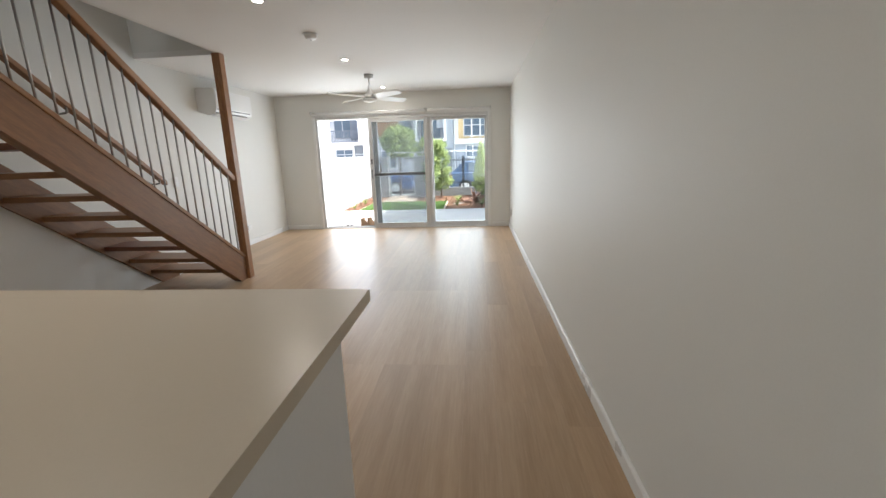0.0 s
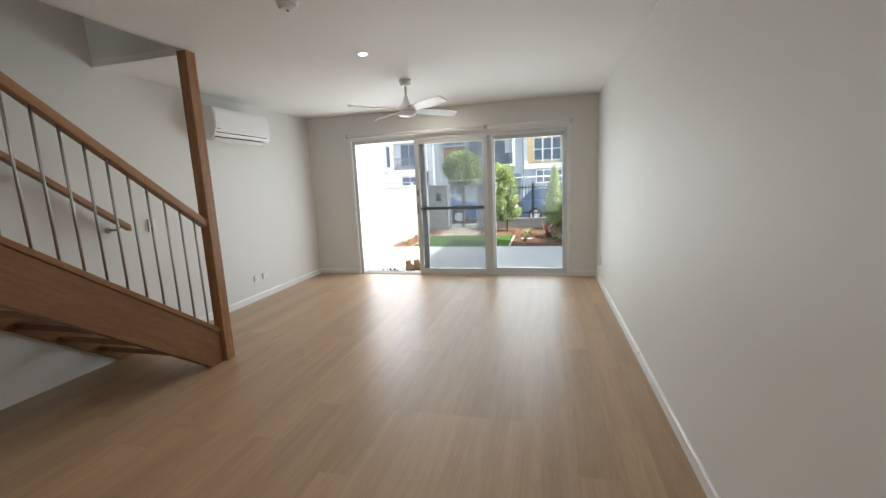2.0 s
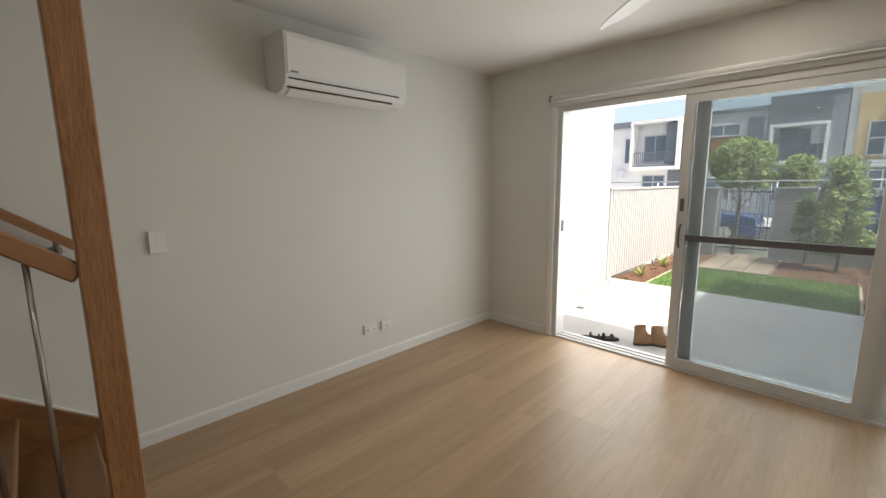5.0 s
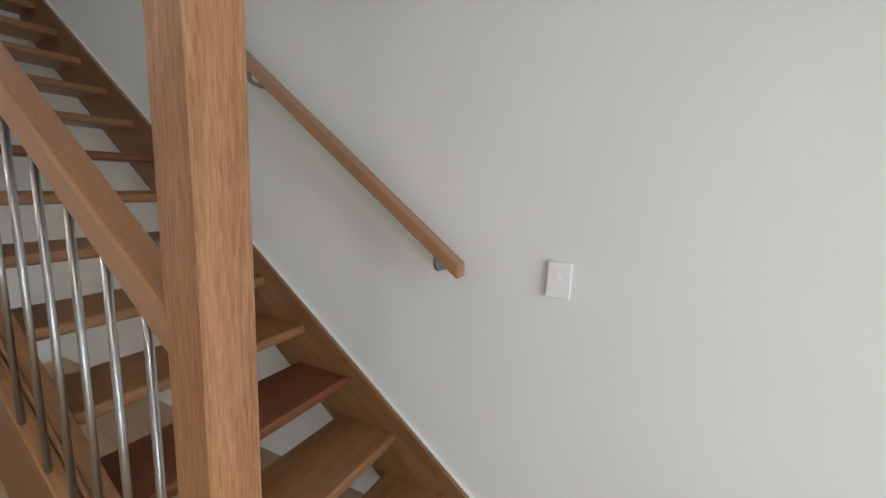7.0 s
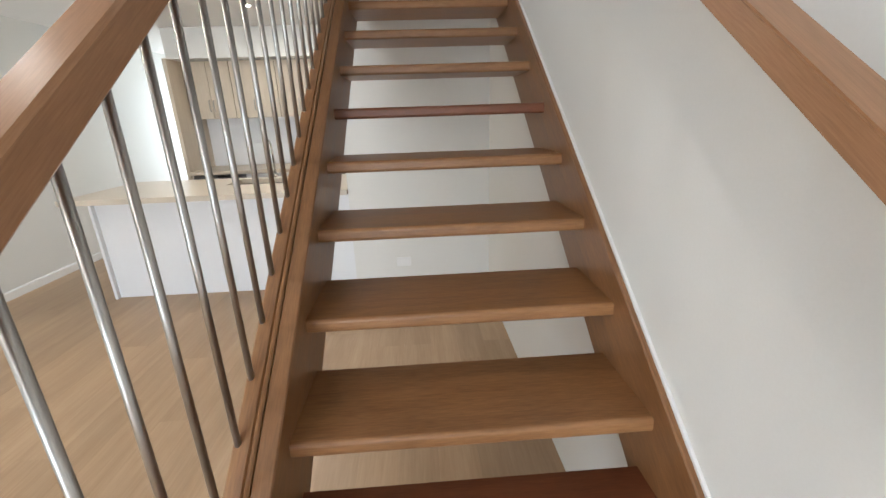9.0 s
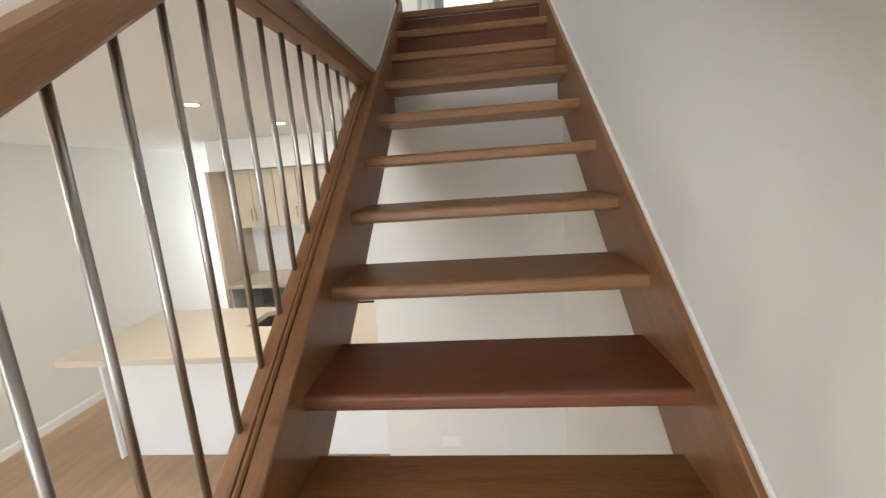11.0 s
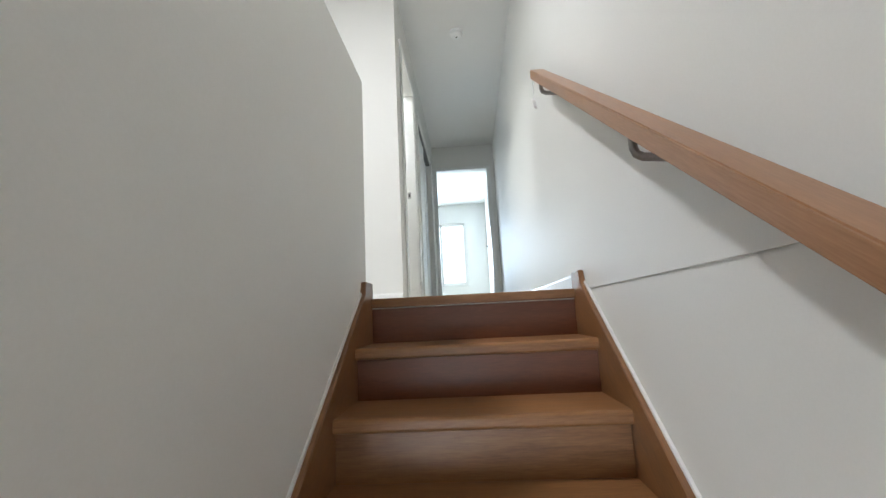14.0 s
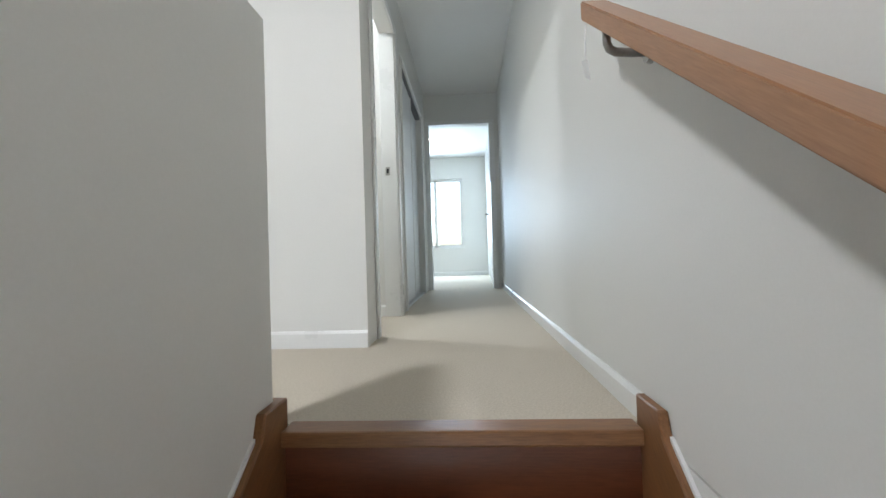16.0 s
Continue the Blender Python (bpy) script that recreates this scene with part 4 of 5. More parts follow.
for r in range(4):
    for c in range(3):
        x, y = -2.93 + c * 0.338, 12.80 + r * 0.485
        part("paver", box(x, x + 0.328, y, y + 0.475, GZ - 0.02, GZ + 0.012, 0.004), PAVER, path)

drain = thing("drain_cover", (-3.26, 9.19, GZ), "round metal drain cover set in the patio", "drain cover")
part("ring", spun([(0.062, 0.0), (0.060, 0.004), (0.048, 0.004), (0.046, 0.002)], (-3.26, 9.19, GZ), 24), STEEL, drain)
for k in range(5):
    part("bar", box(-3.30, -3.22, 9.155 + 0.0175 * k - 0.004, 9.155 + 0.0175 * k + 0.004, GZ + 0.001, GZ + 0.004), GREYPLASTIC, drain)


def pebbles(name, x0, x1, y0, y1, n, seed):
    r = random.Random(seed)
    bm = bmesh.new()
    for _ in range(n):
        own = bmesh.new()
        bmesh.ops.create_icosphere(own, subdivisions=1, radius=1)
        s = r.uniform(0.014, 0.032)
        m = Matrix.Translation((r.uniform(x0, x1), r.uniform(y0, y1), GZ + s * 0.3)) @ Euler((r.uniform(-0.4, 0.4), r.uniform(-0.4, 0.4), r.uniform(0, 6))).to_matrix().to_4x4() @ Matrix.Diagonal((s * 1.3, s, s * 0.6, 1))
        bmesh.ops.transform(own, matrix=m, verts=own.verts[:])
        merged(bm, own)
    return tagged(part(name, bm, PEBBLE, smooth=True), "strip of pale river pebbles along the wall", "pebbles", kind="stuff")


pebbles("pebble_strip", -3.65, -3.52, 9.4, 10.95, 170, 2)
pebbles("pebble_strip", 0.44, 0.63, 8.6, 10.7, 260, 3)

# shoes by the door
for k, (x, y, a) in enumerate(((-2.71, 8.33, 20), (-2.61, 8.40, 35))):
    s = thing("sandal", (x, y, GZ), "dark strappy sandal lying on the patio near the door", "sandal", "pair of sandals")
    m = pose(x, y, GZ, 0, 0, a)
    bm = bmesh.new()
    ring = [(0.12 * math.cos(t), (0.043 + 0.008 * math.cos(t)) * math.sin(t)) for t in [2 * math.pi * j / 18 for j in range(18)]]
    lo, hi = [bm.verts.new((p[0], p[1], 0)) for p in ring], [bm.verts.new((p[0] * 0.97, p[1] * 0.97, 0.022)) for p in ring]
    bm.faces.new(lo[::-1])
    bm.faces.new(hi)
    for j in range(18):
        bm.faces.new((lo[j], lo[(j + 1) % 18], hi[(j + 1) % 18], hi[j]))
    part("sole", bm, RUBBER, s, matrix=m)
    for cx, hgt in ((0.055, 0.034), (-0.02, 0.042)):
        arc = [(cx, 0.045 * math.cos(t), 0.015 + hgt * math.sin(t)) for t in [math.pi * j / 8 for j in range(9)]]
        part("strap", tube(arc, 0.010, 6), RUBBER, s, matrix=m, smooth=True)
for k, (x, y, a) in enumerate(((-2.30, 8.52, 15), (-2.17, 8.58, -10))):
    b = thing("boot", (x, y, GZ), "worn tan suede work boot standing on the patio", "boot", "pair of boots")
    m = pose(x, y, GZ, 0, 0, 30 + a) @ Matrix.Scale(0.88, 4)
    bm = bmesh.new()
    rings = []
    for zz, k in ((0.0, 0.96), (0.006, 1.0), (0.026, 1.0), (0.03, 0.97)):
        rings.append([bm.verts.new((k * 0.125 * math.cos(t), k * (0.040 + 0.006 * math.cos(t)) * math.sin(t), zz)) for t in [2 * math.pi * j / 20 for j in range(20)]])
    for p, q in zip(rings, rings[1:]):
        for j in range(20):
            bm.faces.new((p[j], p[(j + 1) % 20], q[(j + 1) % 20], q[j]))
    bm.faces.new(rings[0][::-1])
    bm.faces.new(rings[-1])
    part("sole", bm, RUBBER, b, "dark rubber sole", matrix=m)
    bm = bmesh.new()
    rings = []
    # foot rising into the ankle shaft: centre, half length, half width, height
    for cx, lx, wy, zz in ((0.0, 0.121, 0.042, 0.03), (0.0, 0.123, 0.045, 0.05), (-0.006, 0.114, 0.044, 0.075), (-0.025, 0.092, 0.042, 0.098), (-0.048, 0.067, 0.041, 0.122), (-0.058, 0.056, 0.042, 0.16), (-0.060, 0.058, 0.045, 0.20), (-0.060, 0.053, 0.040, 0.206), (-0.060, 0.048, 0.036, 0.17)):
        rings.append([bm.verts.new((cx + lx * math.cos(t), wy * math.sin(t) + 0.002 * math.sin(5 * t + 40 * zz), zz + 0.006 * math.cos(t))) for t in [2 * math.pi * j / 20 for j in range(20)]])
    for p, q in zip(rings, rings[1:]):
        for j in range(20):
            bm.faces.new((p[j], p[(j + 1) % 20], q[(j + 1) % 20], q[j]))
    bm.faces.new(rings[-1])
    part("upper", bm, LEATHER, b, matrix=m, smooth=True)
    for j in range(4):
        part("lace", tube([(-0.002 + 0.014 * j, w, 0.150 - 0.016 * j + 0.004 * (1 - abs(w) / 0.026)) for w in (-0.026, -0.012, 0.0, 0.012, 0.026)], 0.0035, 5), JUTE, b, "pale lace", matrix=m)

bag = thing("tote_bag", (0.49, 10.80, GZ), "tan tote bag standing on the pebbles", "bag")
part("body", prism([(0.33, GZ + 0.01), (0.61, GZ + 0.01), (0.625, GZ + 0.10), (0.60, GZ + 0.26), (0.36, GZ + 0.25), (0.325, GZ + 0.10)], "y", 10.72, 10.86, 0.02), JUTE, bag)
for yy in (10.75, 10.83):
    part("strap", tube([(0.41, yy, GZ + 0.24), (0.43, yy, GZ + 0.36), (0.48, yy, GZ + 0.41), (0.53, yy, GZ + 0.36), (0.55, yy, GZ + 0.24)], 0.007, 6), JUTE, bag, smooth=True)

# white slatted fence
wf = thing("white_fence", (-3.66, 12.7, GZ), "white painted fence of upright slats", "fence")
for y in (10.86, 12.1, 13.35, 14.55):
    part("post", box(-3.76, -3.70, y - 0.035, y + 0.035, -0.6, 1.30, 0.004), FENCEW, wf)
part("top_cap", box(-3.77, -3.64, 10.83, 14.60, 1.30, 1.335, 0.004), FENCEW, wf)
for z in (0.10, 1.18):
    part("rail", box(-3.70, -3.675, 10.83, 14.60, z, z + 0.06, 0.003), FENCEW, wf)
y = 10.84
while y < 14.56:
    part("slat", box(-3.674, -3.655, y, y + 0.074, GZ + 0.02, 1.298), FENCEW, wf)
    y += 0.094

# grey paling fence with posts and rails on this side
pf = thing("paling_fence", (0.66, 12.9, GZ), "grey painted paling fence with posts and rails", "fence")
y = 11.51
while y < 15.0:
    part("paling", box(0.690, 0.708, y, y + 0.098, -0.5, 1.27), PALING, pf)
    y += 0.10
for y in (11.62, 12.72, 13.82, 14.92):
    part("post", box(0.60, 0.688, y - 0.045, y + 0.045, -0.5, 1.30, 0.004), PALING, pf)
for z in (0.10, 0.62, 1.14):
    part("rail", box(0.645, 0.689, 11.51, 15.0, z, z + 0.07, 0.003), PALING, pf)

# street front: pillars, gate, iron fence on its plinth, pipe rail
for x0, x1, lab in ((-3.78, -3.05, "grey block gate pillar with a letterbox"), (-2.12, -1.55, "grey block gate pillar beside the path")):
    p = thing("gate_pillar", ((x0 + x1) / 2, 14.75, GZ), lab, "pillar", "gate pillars")
    part("shaft", box(x0, x1, 14.60, 14.98, -0.6, 1.25, 0.006), BLOCK, p)
    part("cap", box(x0 - 0.02, x1 + 0.02, 14.58, 15.0, 1.25, 1.30, 0.006), BLOCK, p)
    if x0 < -3:
        part("letterbox", box(-3.42, -3.26, 14.585, 14.60, 0.80, 1.06, 0.004), BLACK, p, "dark letterbox front")
gate = thing("gate", (-2.58, 14.8, 0), "slim galvanised pedestrian gate between the pillars", "gate")
for x in (-3.03, -2.16):
    part("gate_stile", box(x, x + 0.035, 14.78, 14.815, -0.02, 1.24, 0.003), GALV, gate)
for z in (0.06, 0.50, 1.20):
    part("gate_rail", box(-2.995, -2.16, 14.785, 14.81, z, z + 0.03, 0.003), IRON, gate)
for k in range(8):
    part("bar", box(-2.93 + 0.1 * k, -2.918 + 0.1 * k, 14.79, 14.802, 0.09, 1.20), IRON, gate)
structure("fence_plinth", box(-1.55, 0.62, 14.66, 14.86, -0.6, 0.20, 0.006), BLOCK, "low grey block plinth below the iron fence", "plinth")
ir = thing("iron_fence", (-0.5, 14.76, 0.2), "black iron picket fence on a low plinth", "fence")
for z in (0.34, 1.10):
    part("rail", box(-1.53, 0.60, 14.745, 14.785, z, z + 0.035, 0.002), IRON, ir)
for x in (-1.50, -0.48, 0.54):
    part("post", box(x, x + 0.05, 14.74, 14.79, 0.20, 1.26, 0.003), IRON, ir)
x = -1.42
while x < 0.54:
    part("picket", box(x, x + 0.016, 14.757, 14.773, 0.24, 1.22), IRON, ir)
    x += 0.092
pr = thing("pipe_rail", (-2.2, 15.2, -0.6), "long galvanised pipe rail along the footpath", "railing")
part("top_pipe", rod((-9.0, 15.25, 1.42), (3.2, 15.25, 1.42), 0.014, seg=10), GALV, pr, smooth=True)
for x in (-8.9, -6.6, -4.4, -2.19, 0.75, 3.1):
    part("post", rod((x, 15.25, -0.6), (x, 15.25, 1.40), 0.022, seg=10), GALV, pr, smooth=True)


# ---- plants ----
def tree(name, label, x, y, z, h, crown, leaf, n, size, seed, trunk=0.06):
    r = random.Random(seed)
    o = thing(name, (x, y, z), label, "tree")
    bm = rod((x, y, z), (x + 0.05, y, z + h * 0.5), trunk, trunk * 0.65)
    part("trunk", bm, BARK, o)
    lobes = []
    for k in range(crown[3]):
        a, t = 2.4 * k + r.uniform(-0.5, 0.5), (k + r.random()) / crown[3]
        d = r.uniform(0.15, 1.0) ** 0.6 * math.sqrt(max(0.05, 1 - (1.7 * t - 0.75) ** 2))
        c = (x + math.cos(a) * crown[0] * d, y + math.sin(a) * crown[0] * d, z + crown[1] + (h - crown[1] - crown[2]) * t)
        if k % 4 == 0:
            f = z + h * (0.34 + 0.16 * t)
            mid = ((x + c[0]) / 2 + r.uniform(-0.05, 0.05), (y + c[1]) / 2, f * 0.45 + c[2] * 0.55)
            part("limb", tube([(x + 0.03, y, f), mid, c], trunk * 0.14, 5), BARK, o)
        s = crown[2] * r.uniform(0.55, 1.1)
        lobes.append((*c, s, s, s * 0.85))
    part("crown", leaf_cloud(r, lobes, n, size), leaf, o)
    return o


tree("street_tree", "young street tree with a loose bright green crown", -3.36, 18.6, -0.6, 3.3, (0.74, 1.95, 0.26, 46), LEAF_LIME, 9500, 0.055, 11)
tree("street_tree", "young street tree with a loose green crown", -2.18, 19.0, -0.6, 2.85, (0.42, 1.75, 0.22, 24), LEAF_LIME, 3800, 0.055, 12)
tree("garden_shrub", "tall slender green shrub in the garden bed", -1.17, 13.95, GZ, 1.98, (0.30, 0.30, 0.17, 46), LEAF_LIME, 6500, 0.034, 13, 0.024)
tree("garden_shrub", "slender dark green shrub beside the gate pillar", -1.60, 14.3, GZ, 1.35, (0.16, 0.25, 0.13, 20), LEAF, 2000, 0.032, 17, 0.02)


def conifer(x, y, h, w, seed):
    r = random.Random(seed)
    o = thing("conifer", (x, y, GZ), "bright lime green conical conifer in the garden bed", "conifer")
    part("trunk", rod((x, y, GZ), (x, y, GZ + h * 0.8), 0.03, 0.008), BARK, o)
    lobes = []
    for k in range(26):
        t = (k + 0.5) / 26
        rad = w * (1 - t) ** 0.75 * (0.55 if t < 0.06 else 1)
        a = k * 2.4
        lobes.append((x + math.cos(a) * rad * 0.5, y + math.sin(a) * rad * 0.5, GZ + 0.10 + t * (h - 0.14), 0.06 + rad * 0.62, 0.06 + rad * 0.62, 0.12))
    part("foliage", leaf_cloud(r, lobes, 8500, 0.026), LEAF_LIME, o)


conifer(0.15, 14.25, 1.80, 0.30, 21)


def strappy(name, label, x, y, n, length, width, leaf, seed, lift=(0.5, 1.3), droop=0.35, category="plant"):
    r = random.Random(seed)
    o = thing(name, (x, y, GZ), label, category)
    for k in range(n):
        a = 2.4 * k + r.uniform(-0.3, 0.3)
        part("leaf", strap_leaf((x, y, GZ - 0.02), a, length * r.uniform(0.7, 1.1), width, r.uniform(*lift), droop * r.uniform(0.5, 1.3)), leaf, o)
    return o


strappy("cordyline", "bronze red cordyline with broad arching leaves", -0.05, 12.45, 30, 0.68, 0.050, LEAF_RED, 31, (0.55, 1.45), 0.42)
strappy("flax_plant", "green strappy flax plant in the mulch", 0.36, 11.55, 16, 0.50, 0.035, LEAF_LIME, 32)
strappy("flax_plant", "small green strappy plant in the mulch", 0.12, 11.95, 12, 0.34, 0.03, LEAF, 33)
strappy("grass_tuft", "small green tuft in the mulch", -0.55, 11.75, 12, 0.26, 0.02, LEAF, 34)
strappy("grass_tuft", "yellow green tuft in the mulch", -0.55, 12.9, 16, 0.36, 0.03, LEAF_LIME, 35)
strappy("grass_tuft", "pale tuft beside the white fence", -3.40, 11.55, 14, 0.32, 0.022, LEAF_LIME, 36)
strappy("grass_tuft", "pale tuft beside the white fence", -3.38, 12.6, 14, 0.36, 0.022, LEAF_LIME, 37)
strappy("bronze_plant", "low bronze leaved plant in the mulch", -0.38, 12.55, 14, 0.34, 0.05, LEAF_RED, 38, (0.2, 0.8))
lab = thing("plant_label", (-0.52, 11.95, GZ), "white plant label lying by the garden bed", "label")
part("card", box(-0.66, -0.40, 11.90, 12.0, GZ + 0.03, GZ + 0.036), PLASTIC, lab)
part("stake", rod((-0.53, 11.95, GZ - 0.05), (-0.53, 11.95, GZ + 0.03), 0.006, seg=6), VENEER, lab)

# ---- street ----
structure("footpath", boxes((-60, 60, 15.4, 17.2, -0.62, -0.585)), CONCRETE, "pale concrete footpath along the street", "footpath")
structure("kerb", boxes((-60, 60, 20.2, 20.35, -0.7, -0.53)), CONCRETE, "concrete kerb at the road edge", "kerb")
structure("road", boxes((-60, 60, 20.35, 27.5, -0.70, -0.594)), ASPHALT, "grey asphalt residential street", "road")
structure("driveway_apron", boxes((-60, 60, 27.6, 33.95, -0.62, -0.57)), CONCRETE, "concrete forecourt before the houses", "forecourt")


def car(x, y, length, height, paint, label, group="parked cars"):
    """Side-on hatch or wagon: lower body, glasshouse, panes, wheels and lights. x, y: its middle."""
    z = -0.594
    o = thing("car", (x, y, z), label, "car", group)
    h, L = height, length / 2
    w = 0.88
    body = [(-L, 0.32), (-L + 0.05, 0.22), (L - 0.05, 0.22), (L, 0.34), (L - 0.01, 0.62), (L - 0.10, 0.86), (L * 0.45, 0.98), (-L + 0.12, 1.0), (-L, 0.75)]
    part("body", prism([(x + a, z + b) for a, b in body], "y", y - w, y + w, 0.05), paint, o, smooth=False)
    roof = [(-L + 0.12, 0.98), (L * 0.45, 0.96), (L * 0.12, h - 0.06), (-L * 0.10, h), (-L * 0.70, h - 0.05)]
    cab = prism([(x + a, z + b) for a, b in roof], "y", y - w * 0.82, y + w * 0.82, 0.04)
    part("glasshouse", cab, paint, o)
    for a0, a1, b0, b1 in ((L * 0.36, 0.02, 1.02, h - 0.11), (-0.03, -L * 0.60, 1.02, h - 0.11)):
        sl = 0.20 * (1 if a0 > 0.1 else 0.15)
        pane = [(x + a0, z + b0), (x + a1, z + b0), (x + a1 + (0 if a0 > 0.1 else 0.10), z + b1), (x + a0 - (L * 0.22 if a0 > 0.1 else 0), z + b1)]
        part("side_window", prism(pane, "y", y - w * 0.82 - 0.006, y - w * 0.82 + 0.01), DARKGLASS, o)
    for a in (-L + 0.78, L - 0.86):
        wh = part("wheel", rod((x + a, y - w - 0.01, z + 0.32), (x + a, y - w + 0.2, z + 0.32), 0.32, seg=28), TYRE, o, "black tyre")
        part("rim", rod((x + a, y - w - 0.02, z + 0.32), (x + a, y - w + 0.02, z + 0.32), 0.21, 0.20, 18), ALU, wh)
        part("wheel", rod((x + a, y + w - 0.2, z + 0.32), (x + a, y + w + 0.01, z + 0.32), 0.32, seg=28), TYRE, o)
    part("headlight", box(x + L - 0.30, x + L - 0.05, y - w - 0.004, y - w + 0.1, z + 0.66, z + 0.80, 0.02), GLASS, o)
    part("tail_light", box(x - L + 0.0, x - L + 0.16, y - w - 0.004, y - w + 0.1, z + 0.72, z + 0.90, 0.02), TIMBER_RED, o, "red tail light")
    part("side_trim", box(x - L + 0.2, x + L - 0.2, y - w - 0.005, y - w + 0.02, z + 0.24, z + 0.30), GREYPLASTIC, o)
    part("mirror", box(x + L * 0.33, x + L * 0.43, y - w - 0.14, y - w + 0.02, z + 1.0, z + 1.10, 0.03), paint, o)


car(-5.35, 22.0, 4.3, 1.45, CARBLUE, "bright blue hatchback parked along the street")
car(0.92, 22.2, 4.5, 1.56, CARGREY, "blue-grey wagon parked along the street")


# ---- houses across the street ----
BY = 34.0


def house(label, x0, x1, top, m, roof_m):
    o = thing("townhouse", ((x0 + x1) / 2, BY, -0.57), label, "townhouse", "row of townhouses")
    part("wall", box(x0, x1, BY, BY + 9, -0.6, top), m, o)
    part("roof", box(x0 - 0.02, x1 + 0.02, BY - 0.06, BY + 9, top, top + 0.22), roof_m, o)
    return o


def slab(o, name, x0, x1, z0, z1, m, depth=0.08, label=""):
    return part(name, box(x0, x1, BY - depth, BY + 0.01, z0, z1), m, o, label)


def window(o, x0, x1, z0, z1, cols=2, rows=1, frame=None, depth=0.06):
    f = frame or F_WHITE
    t = 0.06
    bars = [(x0, x0 + t, z0, z1), (x1 - t, x1, z0, z1), (x0, x1, z0, z0 + t), (x0, x1, z1 - t, z1)]
    bars += [(x0 + (x1 - x0) * k / cols - t / 2, x0 + (x1 - x0) * k / cols + t / 2, z0 + t, z1 - t) for k in range(1, cols)]
    bars += [(x0 + t, x1 - t, z0 + (z1 - z0) * k / rows - t / 2, z0 + (z1 - z0) * k / rows + t / 2) for k in range(1, rows)]
    w = part("window", boxes(*[(a, b, BY - depth, BY + 0.01, c, d) for a, b, c, d in bars]), f, o, "framed window")
    part("pane", box(x0 + 0.03, x1 - 0.03, BY - depth * 0.8, BY + 0.005, z0 + 0.03, z1 - 0.03), DARKGLASS, w, "dark reflective glass")


def frame_box(o, x0, x1, z0, z1, m, depth, inner, t=0.18):
    """A projecting surround with a deep reveal."""
    part("surround", boxes((x0, x0 + t, BY - depth, BY, z0, z1), (x1 - t, x1, BY - depth, BY, z0, z1), (x0 + t, x1 - t, BY - depth, BY, z0, z0 + t), (x0 + t, x1 - t, BY - depth, BY, z1 - t, z1)), m, o)
    slab(o, "recess_wall", x0 + t, x1 - t, z0 + t, z1 - t, inner, 0.02)


def louvres(o, x0, x1, z0, z1, m, step=0.16, depth=0.30):
    """A screen of level blades between two posts."""
    sc = part("louvre_screen", boxes((x0, x0 + 0.07, BY - depth, BY - depth + 0.08, z0, z1), (x1 - 0.07, x1, BY - depth, BY - depth + 0.08, z0, z1)), m, o, "dark slatted screen")
    z = z0 + 0.05
    while z < z1 - 0.06:
        part("blade", box(x0 + 0.07, x1 - 0.07, BY - depth, BY - depth + 0.05, z, z + step * 0.62), m, sc)
        z += step


def balustrade(o, x0, x1, z0, z1, depth, label):
    """A balcony front: upright bars under a rail."""
    b = part("balustrade", boxes((x0, x1, BY - depth, BY - depth + 0.05, z1 - 0.05, z1), (x0, x1, BY - depth, BY - depth + 0.05, z0, z0 + 0.05)), F_SLATE, o, label)
    n = int((x1 - x0) / 0.12)
    for k in range(n + 1):
        x = x0 + (x1 - x0 - 0.04) * k / n
        part("bar", box(x, x + 0.04, BY - depth + 0.01, BY - depth + 0.04, z0 + 0.05, z1 - 0.05), F_SLATE, b)


h = house("white rendered townhouse with a framed balcony", -20.0, -9.0, 5.25, F_WHITE, F_SLATE)
slab(h, "parapet", -13.75, -11.95, 5.1, 5.42, F_SLATE, 0.15)
slab(h, "corner_strip", -13.75, -13.45, -0.5, 5.1, F_SLATE, 0.10, "dark slate edge strip")
window(h, -12.5, -11.98, 2.75, 4.35, 1, 2, F_SLATE)
frame_box(h, -11.9, -8.95, 2.25, 5.35, F_WHITE, 0.9, F_LIGHT)
window(h, -11.3, -9.9, 2.75, 4.45, 2, 1, F_GREY)
slab(h, "screen_panel", -9.85, -9.15, 2.62, 5.1, F_SLATE, 0.5, "dark slate wall panel")
balustrade(h, -11.72, -9.13, 2.45, 3.35, 0.85, "dark barred balcony balustrade")
window(h, -11.3, -9.9, 0.75, 1.9, 2, 1, F_GREY)
slab(h, "garage_door", -9.75, -8.95, -0.55, 2.2, F_SLATE, 0.05, "dark garage door")
part("air_conditioner_box", box(-12.95, -12.45, BY - 0.35, BY, 1.75, 2.25, 0.03), F_LIGHT, h, "pale outdoor unit on the wall")
h = house("grey rendered townhouse with small windows", -8.9, -4.85, 5.35, F_GREY, F_SLATE)
window(h, -7.75, -6.05, 4.05, 4.75, 2, 1, F_LIGHT)
window(h, -5.75, -5.0, 3.1, 5.0, 1, 2, F_SLATE)
slab(h, "timber_panel", -7.75, -6.05, 2.75, 4.0, LEATHER, 0.04, "brown timber wall panel")
window(h, -7.6, -6.3, 0.3, 1.7, 2, 1, F_WHITE)
slab(h, "party_fin", -8.9, -8.55, -0.5, 5.35, F_LIGHT, 0.5, "pale party wall fin")
h = house("slate clad townhouse with a slatted screen and balcony", -4.82, -1.68, 5.75, F_BLUEGREY, F_SLATE)
louvres(h, -4.75, -2.30, 4.45, 5.70, F_SLATE)
louvres(h, -2.24, -1.74, 2.60, 5.70, F_BLUEGREY)
frame_box(h, -4.65, -2.28, 2.35, 4.42, F_WHITE, 0.7, F_GREY, 0.14)
window(h, -4.3, -2.7, 2.55, 4.2, 2, 1, F_SLATE)
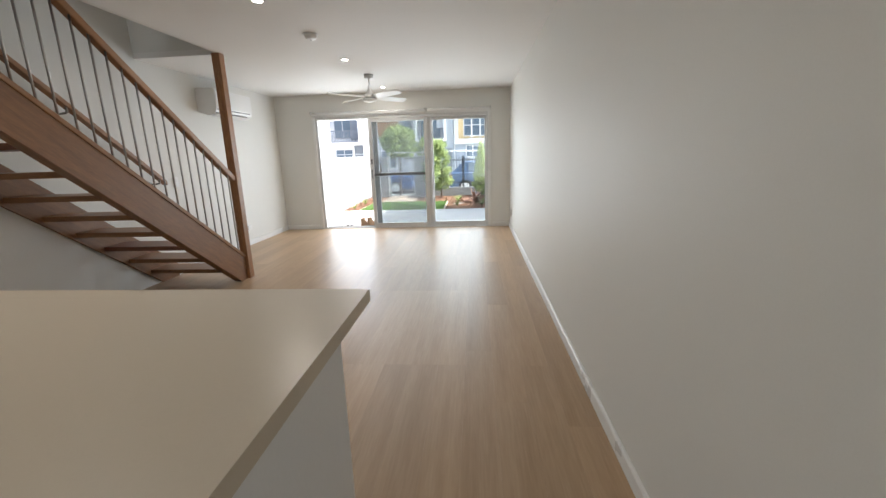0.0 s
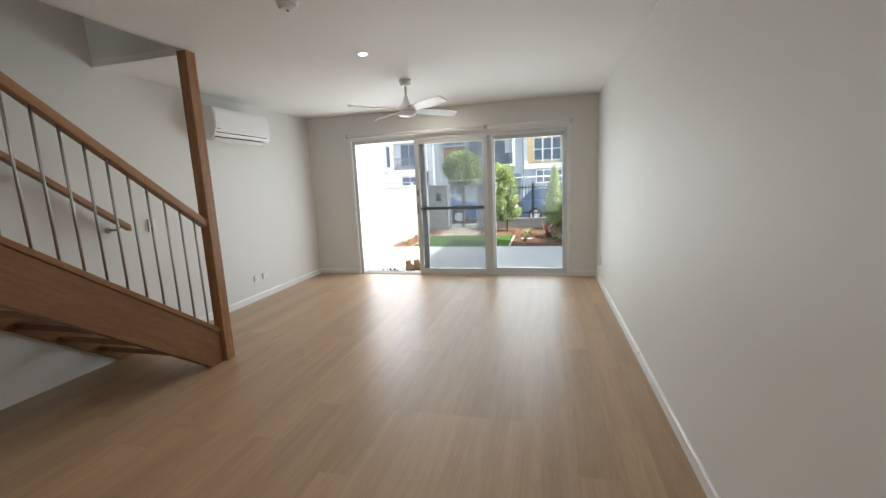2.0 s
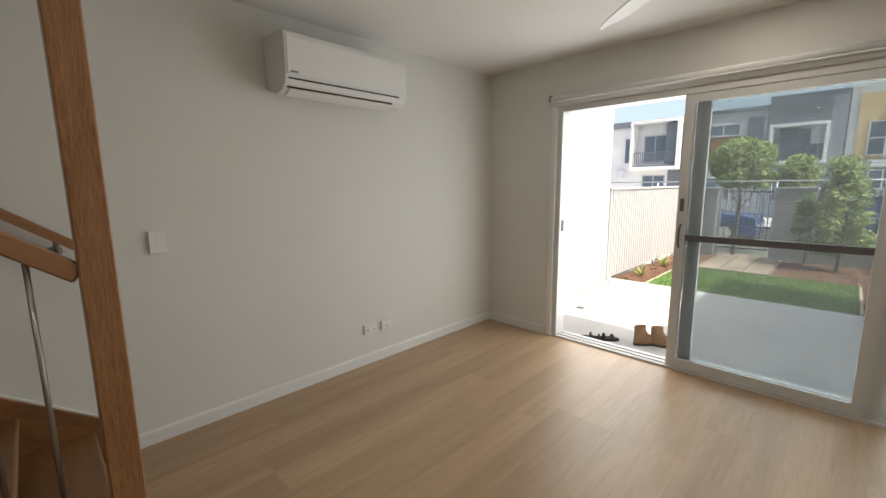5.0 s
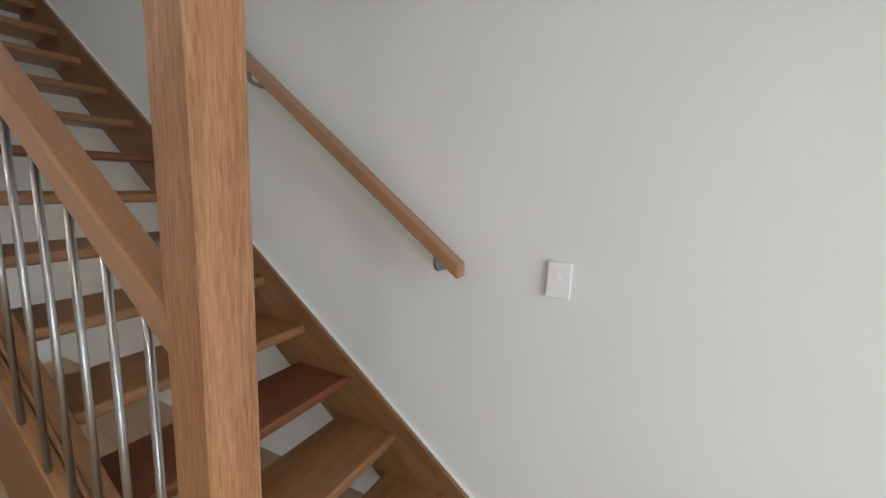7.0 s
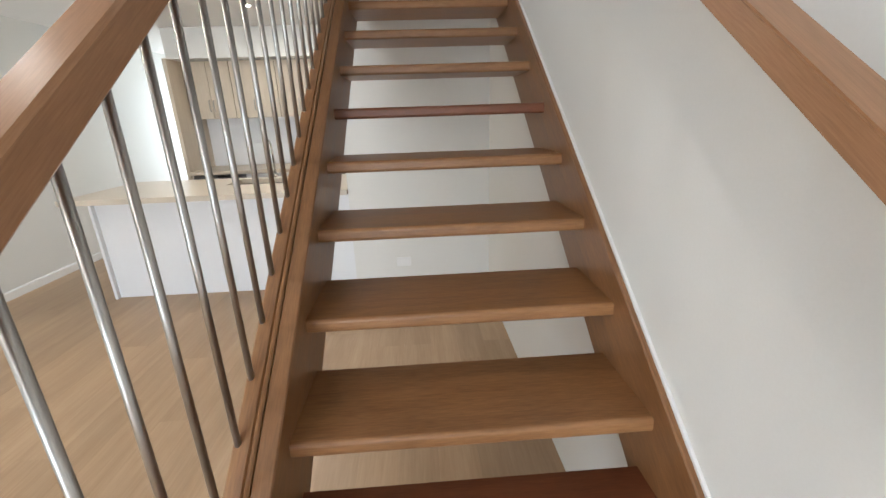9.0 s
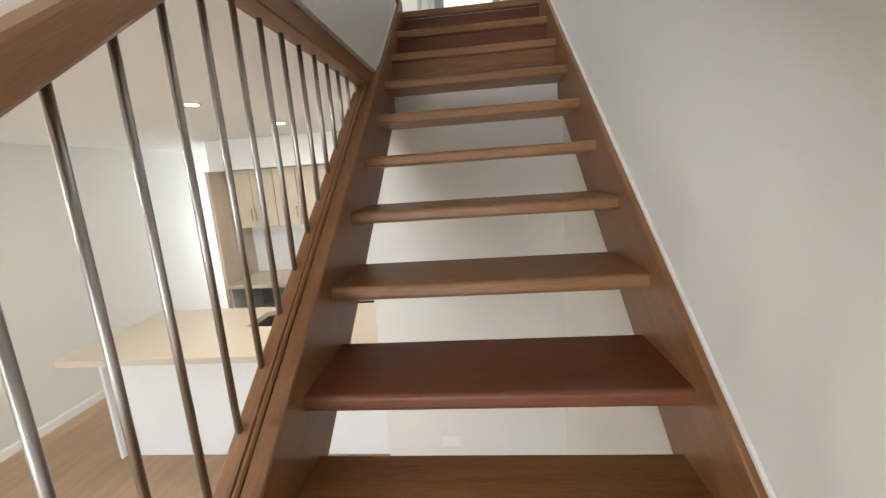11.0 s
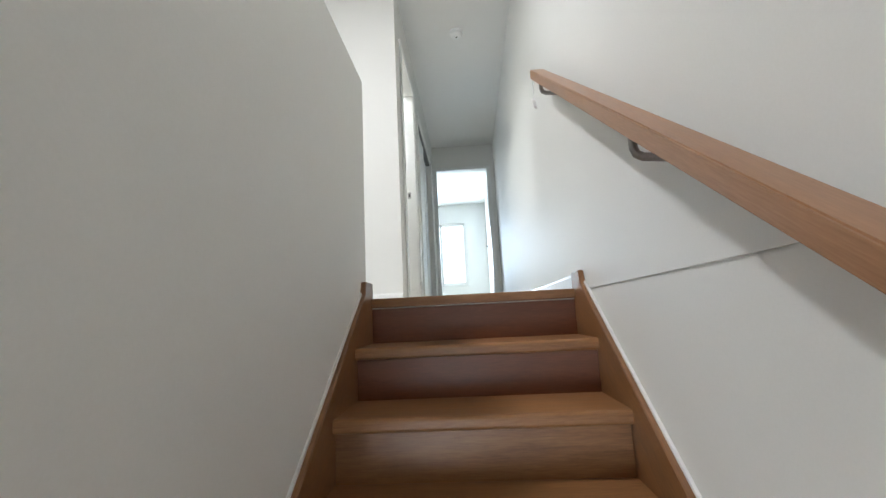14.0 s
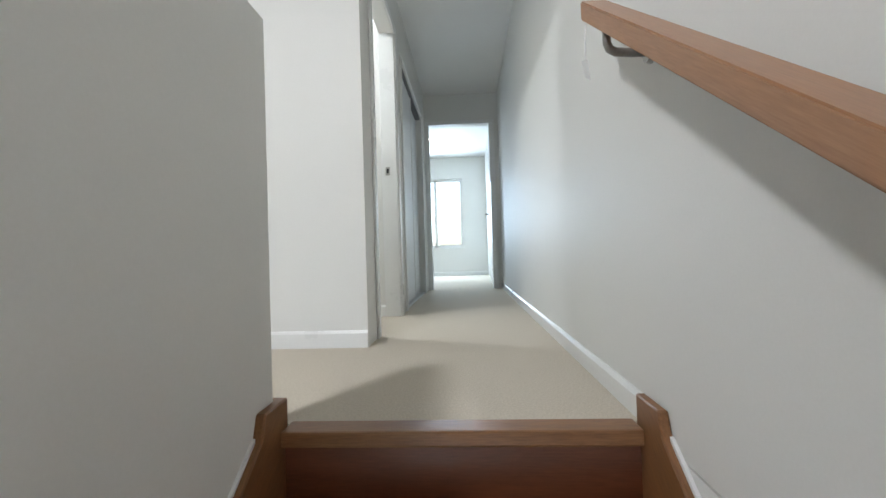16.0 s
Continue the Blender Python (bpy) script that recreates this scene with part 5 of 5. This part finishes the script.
balustrade(h, -4.50, -2.42, 2.50, 3.30, 0.66, "dark barred balcony balustrade")
slab(h, "pale_panel", -3.0, -2.44, 3.30, 4.26, F_LIGHT, 0.10, "pale wall panel beside the balcony window")
window(h, -4.4, -3.2, 0.3, 1.8, 2, 1, F_WHITE)
slab(h, "entry_door", -2.5, -1.85, -0.55, 1.75, F_SLATE, 0.04, "dark entry door")
h = house("white townhouse with an ochre panel above a grey base", -1.65, 1.26, 5.92, F_WHITE, F_WHITE)
slab(h, "ochre_panel", -1.30, 1.24, 2.45, 5.62, F_YELLOW, 0.12, "ochre yellow wall panel")
f2 = 0.2
window(h, -0.90, 1.06, 2.62, 4.28, 3, 2, F_WHITE, f2)
for x in (-0.25, 0.40):
    slab(h, "fin", x - 0.05, x + 0.05, 2.50, 4.9, F_WHITE, 0.45, "white upright fin")
slab(h, "band", -1.6, 1.26, 2.06, 2.42, F_WHITE, 0.35)
slab(h, "lower_wall", -1.6, 1.26, -0.6, 2.05, F_BLUEGREY, 0.05)
window(h, -0.74, 0.36, 1.0, 1.96, 2, 2, F_WHITE, 0.12)
window(h, 0.52, 1.16, 1.0, 1.96, 1, 2, F_WHITE, 0.12)
h = house("blue rendered blade between two townhouses", 1.29, 2.22, 5.95, F_BLUE, F_BLUE)
slab(h, "blade", 1.29, 2.22, 2.0, 5.93, F_BLUE, 0.7, "blue rendered blade wall")
slab(h, "entry_recess", 1.5, 2.1, -0.55, 1.9, F_SLATE, 0.03, "dark entry door")
h = house("pale grey townhouse with a wide framed balcony", 2.25, 14.0, 5.75, F_LIGHT, F_WHITE)
frame_box(h, 2.30, 4.85, 2.45, 5.40, F_LIGHT, 0.8, F_SLATE, 0.16)
window(h, 2.65, 4.5, 2.75, 4.8, 3, 1, F_GREY)
balustrade(h, 2.46, 4.69, 2.62, 3.5, 0.76, "dark barred balcony balustrade")
for x in (3.2, 3.9):
    part("fin", box(x - 0.05, x + 0.05, BY - 0.95, BY - 0.80, 2.35, 5.0), F_WHITE, h, "white upright fin")
window(h, 2.95, 4.4, 1.0, 1.95, 2, 1, F_WHITE)
window(h, 5.8, 7.6, 2.7, 4.5, 2, 1, F_WHITE)
window(h, 5.8, 7.6, 0.6, 1.8, 2, 1, F_WHITE)

# ---- floor planks ----
rows = 24
pw = (XR - XL) / rows
plank_mesh = {}


def plank(length):
    if length not in plank_mesh:
        bm = box(-pw / 2 + 0.0001, pw / 2 - 0.0001, 0.0001, length - 0.0001, -0.0118, 0)
        up = [e for e in bm.edges if all(abs(v.co.z) < 1e-6 for v in e.verts)]
        bmesh.ops.bevel(bm, geom=up, offset=0.00025, segments=1, affect="EDGES")
        me = bpy.data.meshes.new("plank")
        bm.to_mesh(me)
        bm.free()
        me.materials.append(PLANK)
        plank_mesh[length] = me
    return plank_mesh[length]


rng = random.Random(8)
for k in range(rows):
    y = -2.6
    first = rng.choice((0.3, 0.5, 0.7, 0.9, 1.1, 1.3))
    while y < YF - 0.01:
        n = min(first if y < -2.59 else 1.5, round(YF - y, 3))
        ob = new("plank", plank(round(n, 3)))
        hang(ob, floor, "", Matrix.Translation((XL + (k + 0.5) * pw, y, 0)))
        y += n
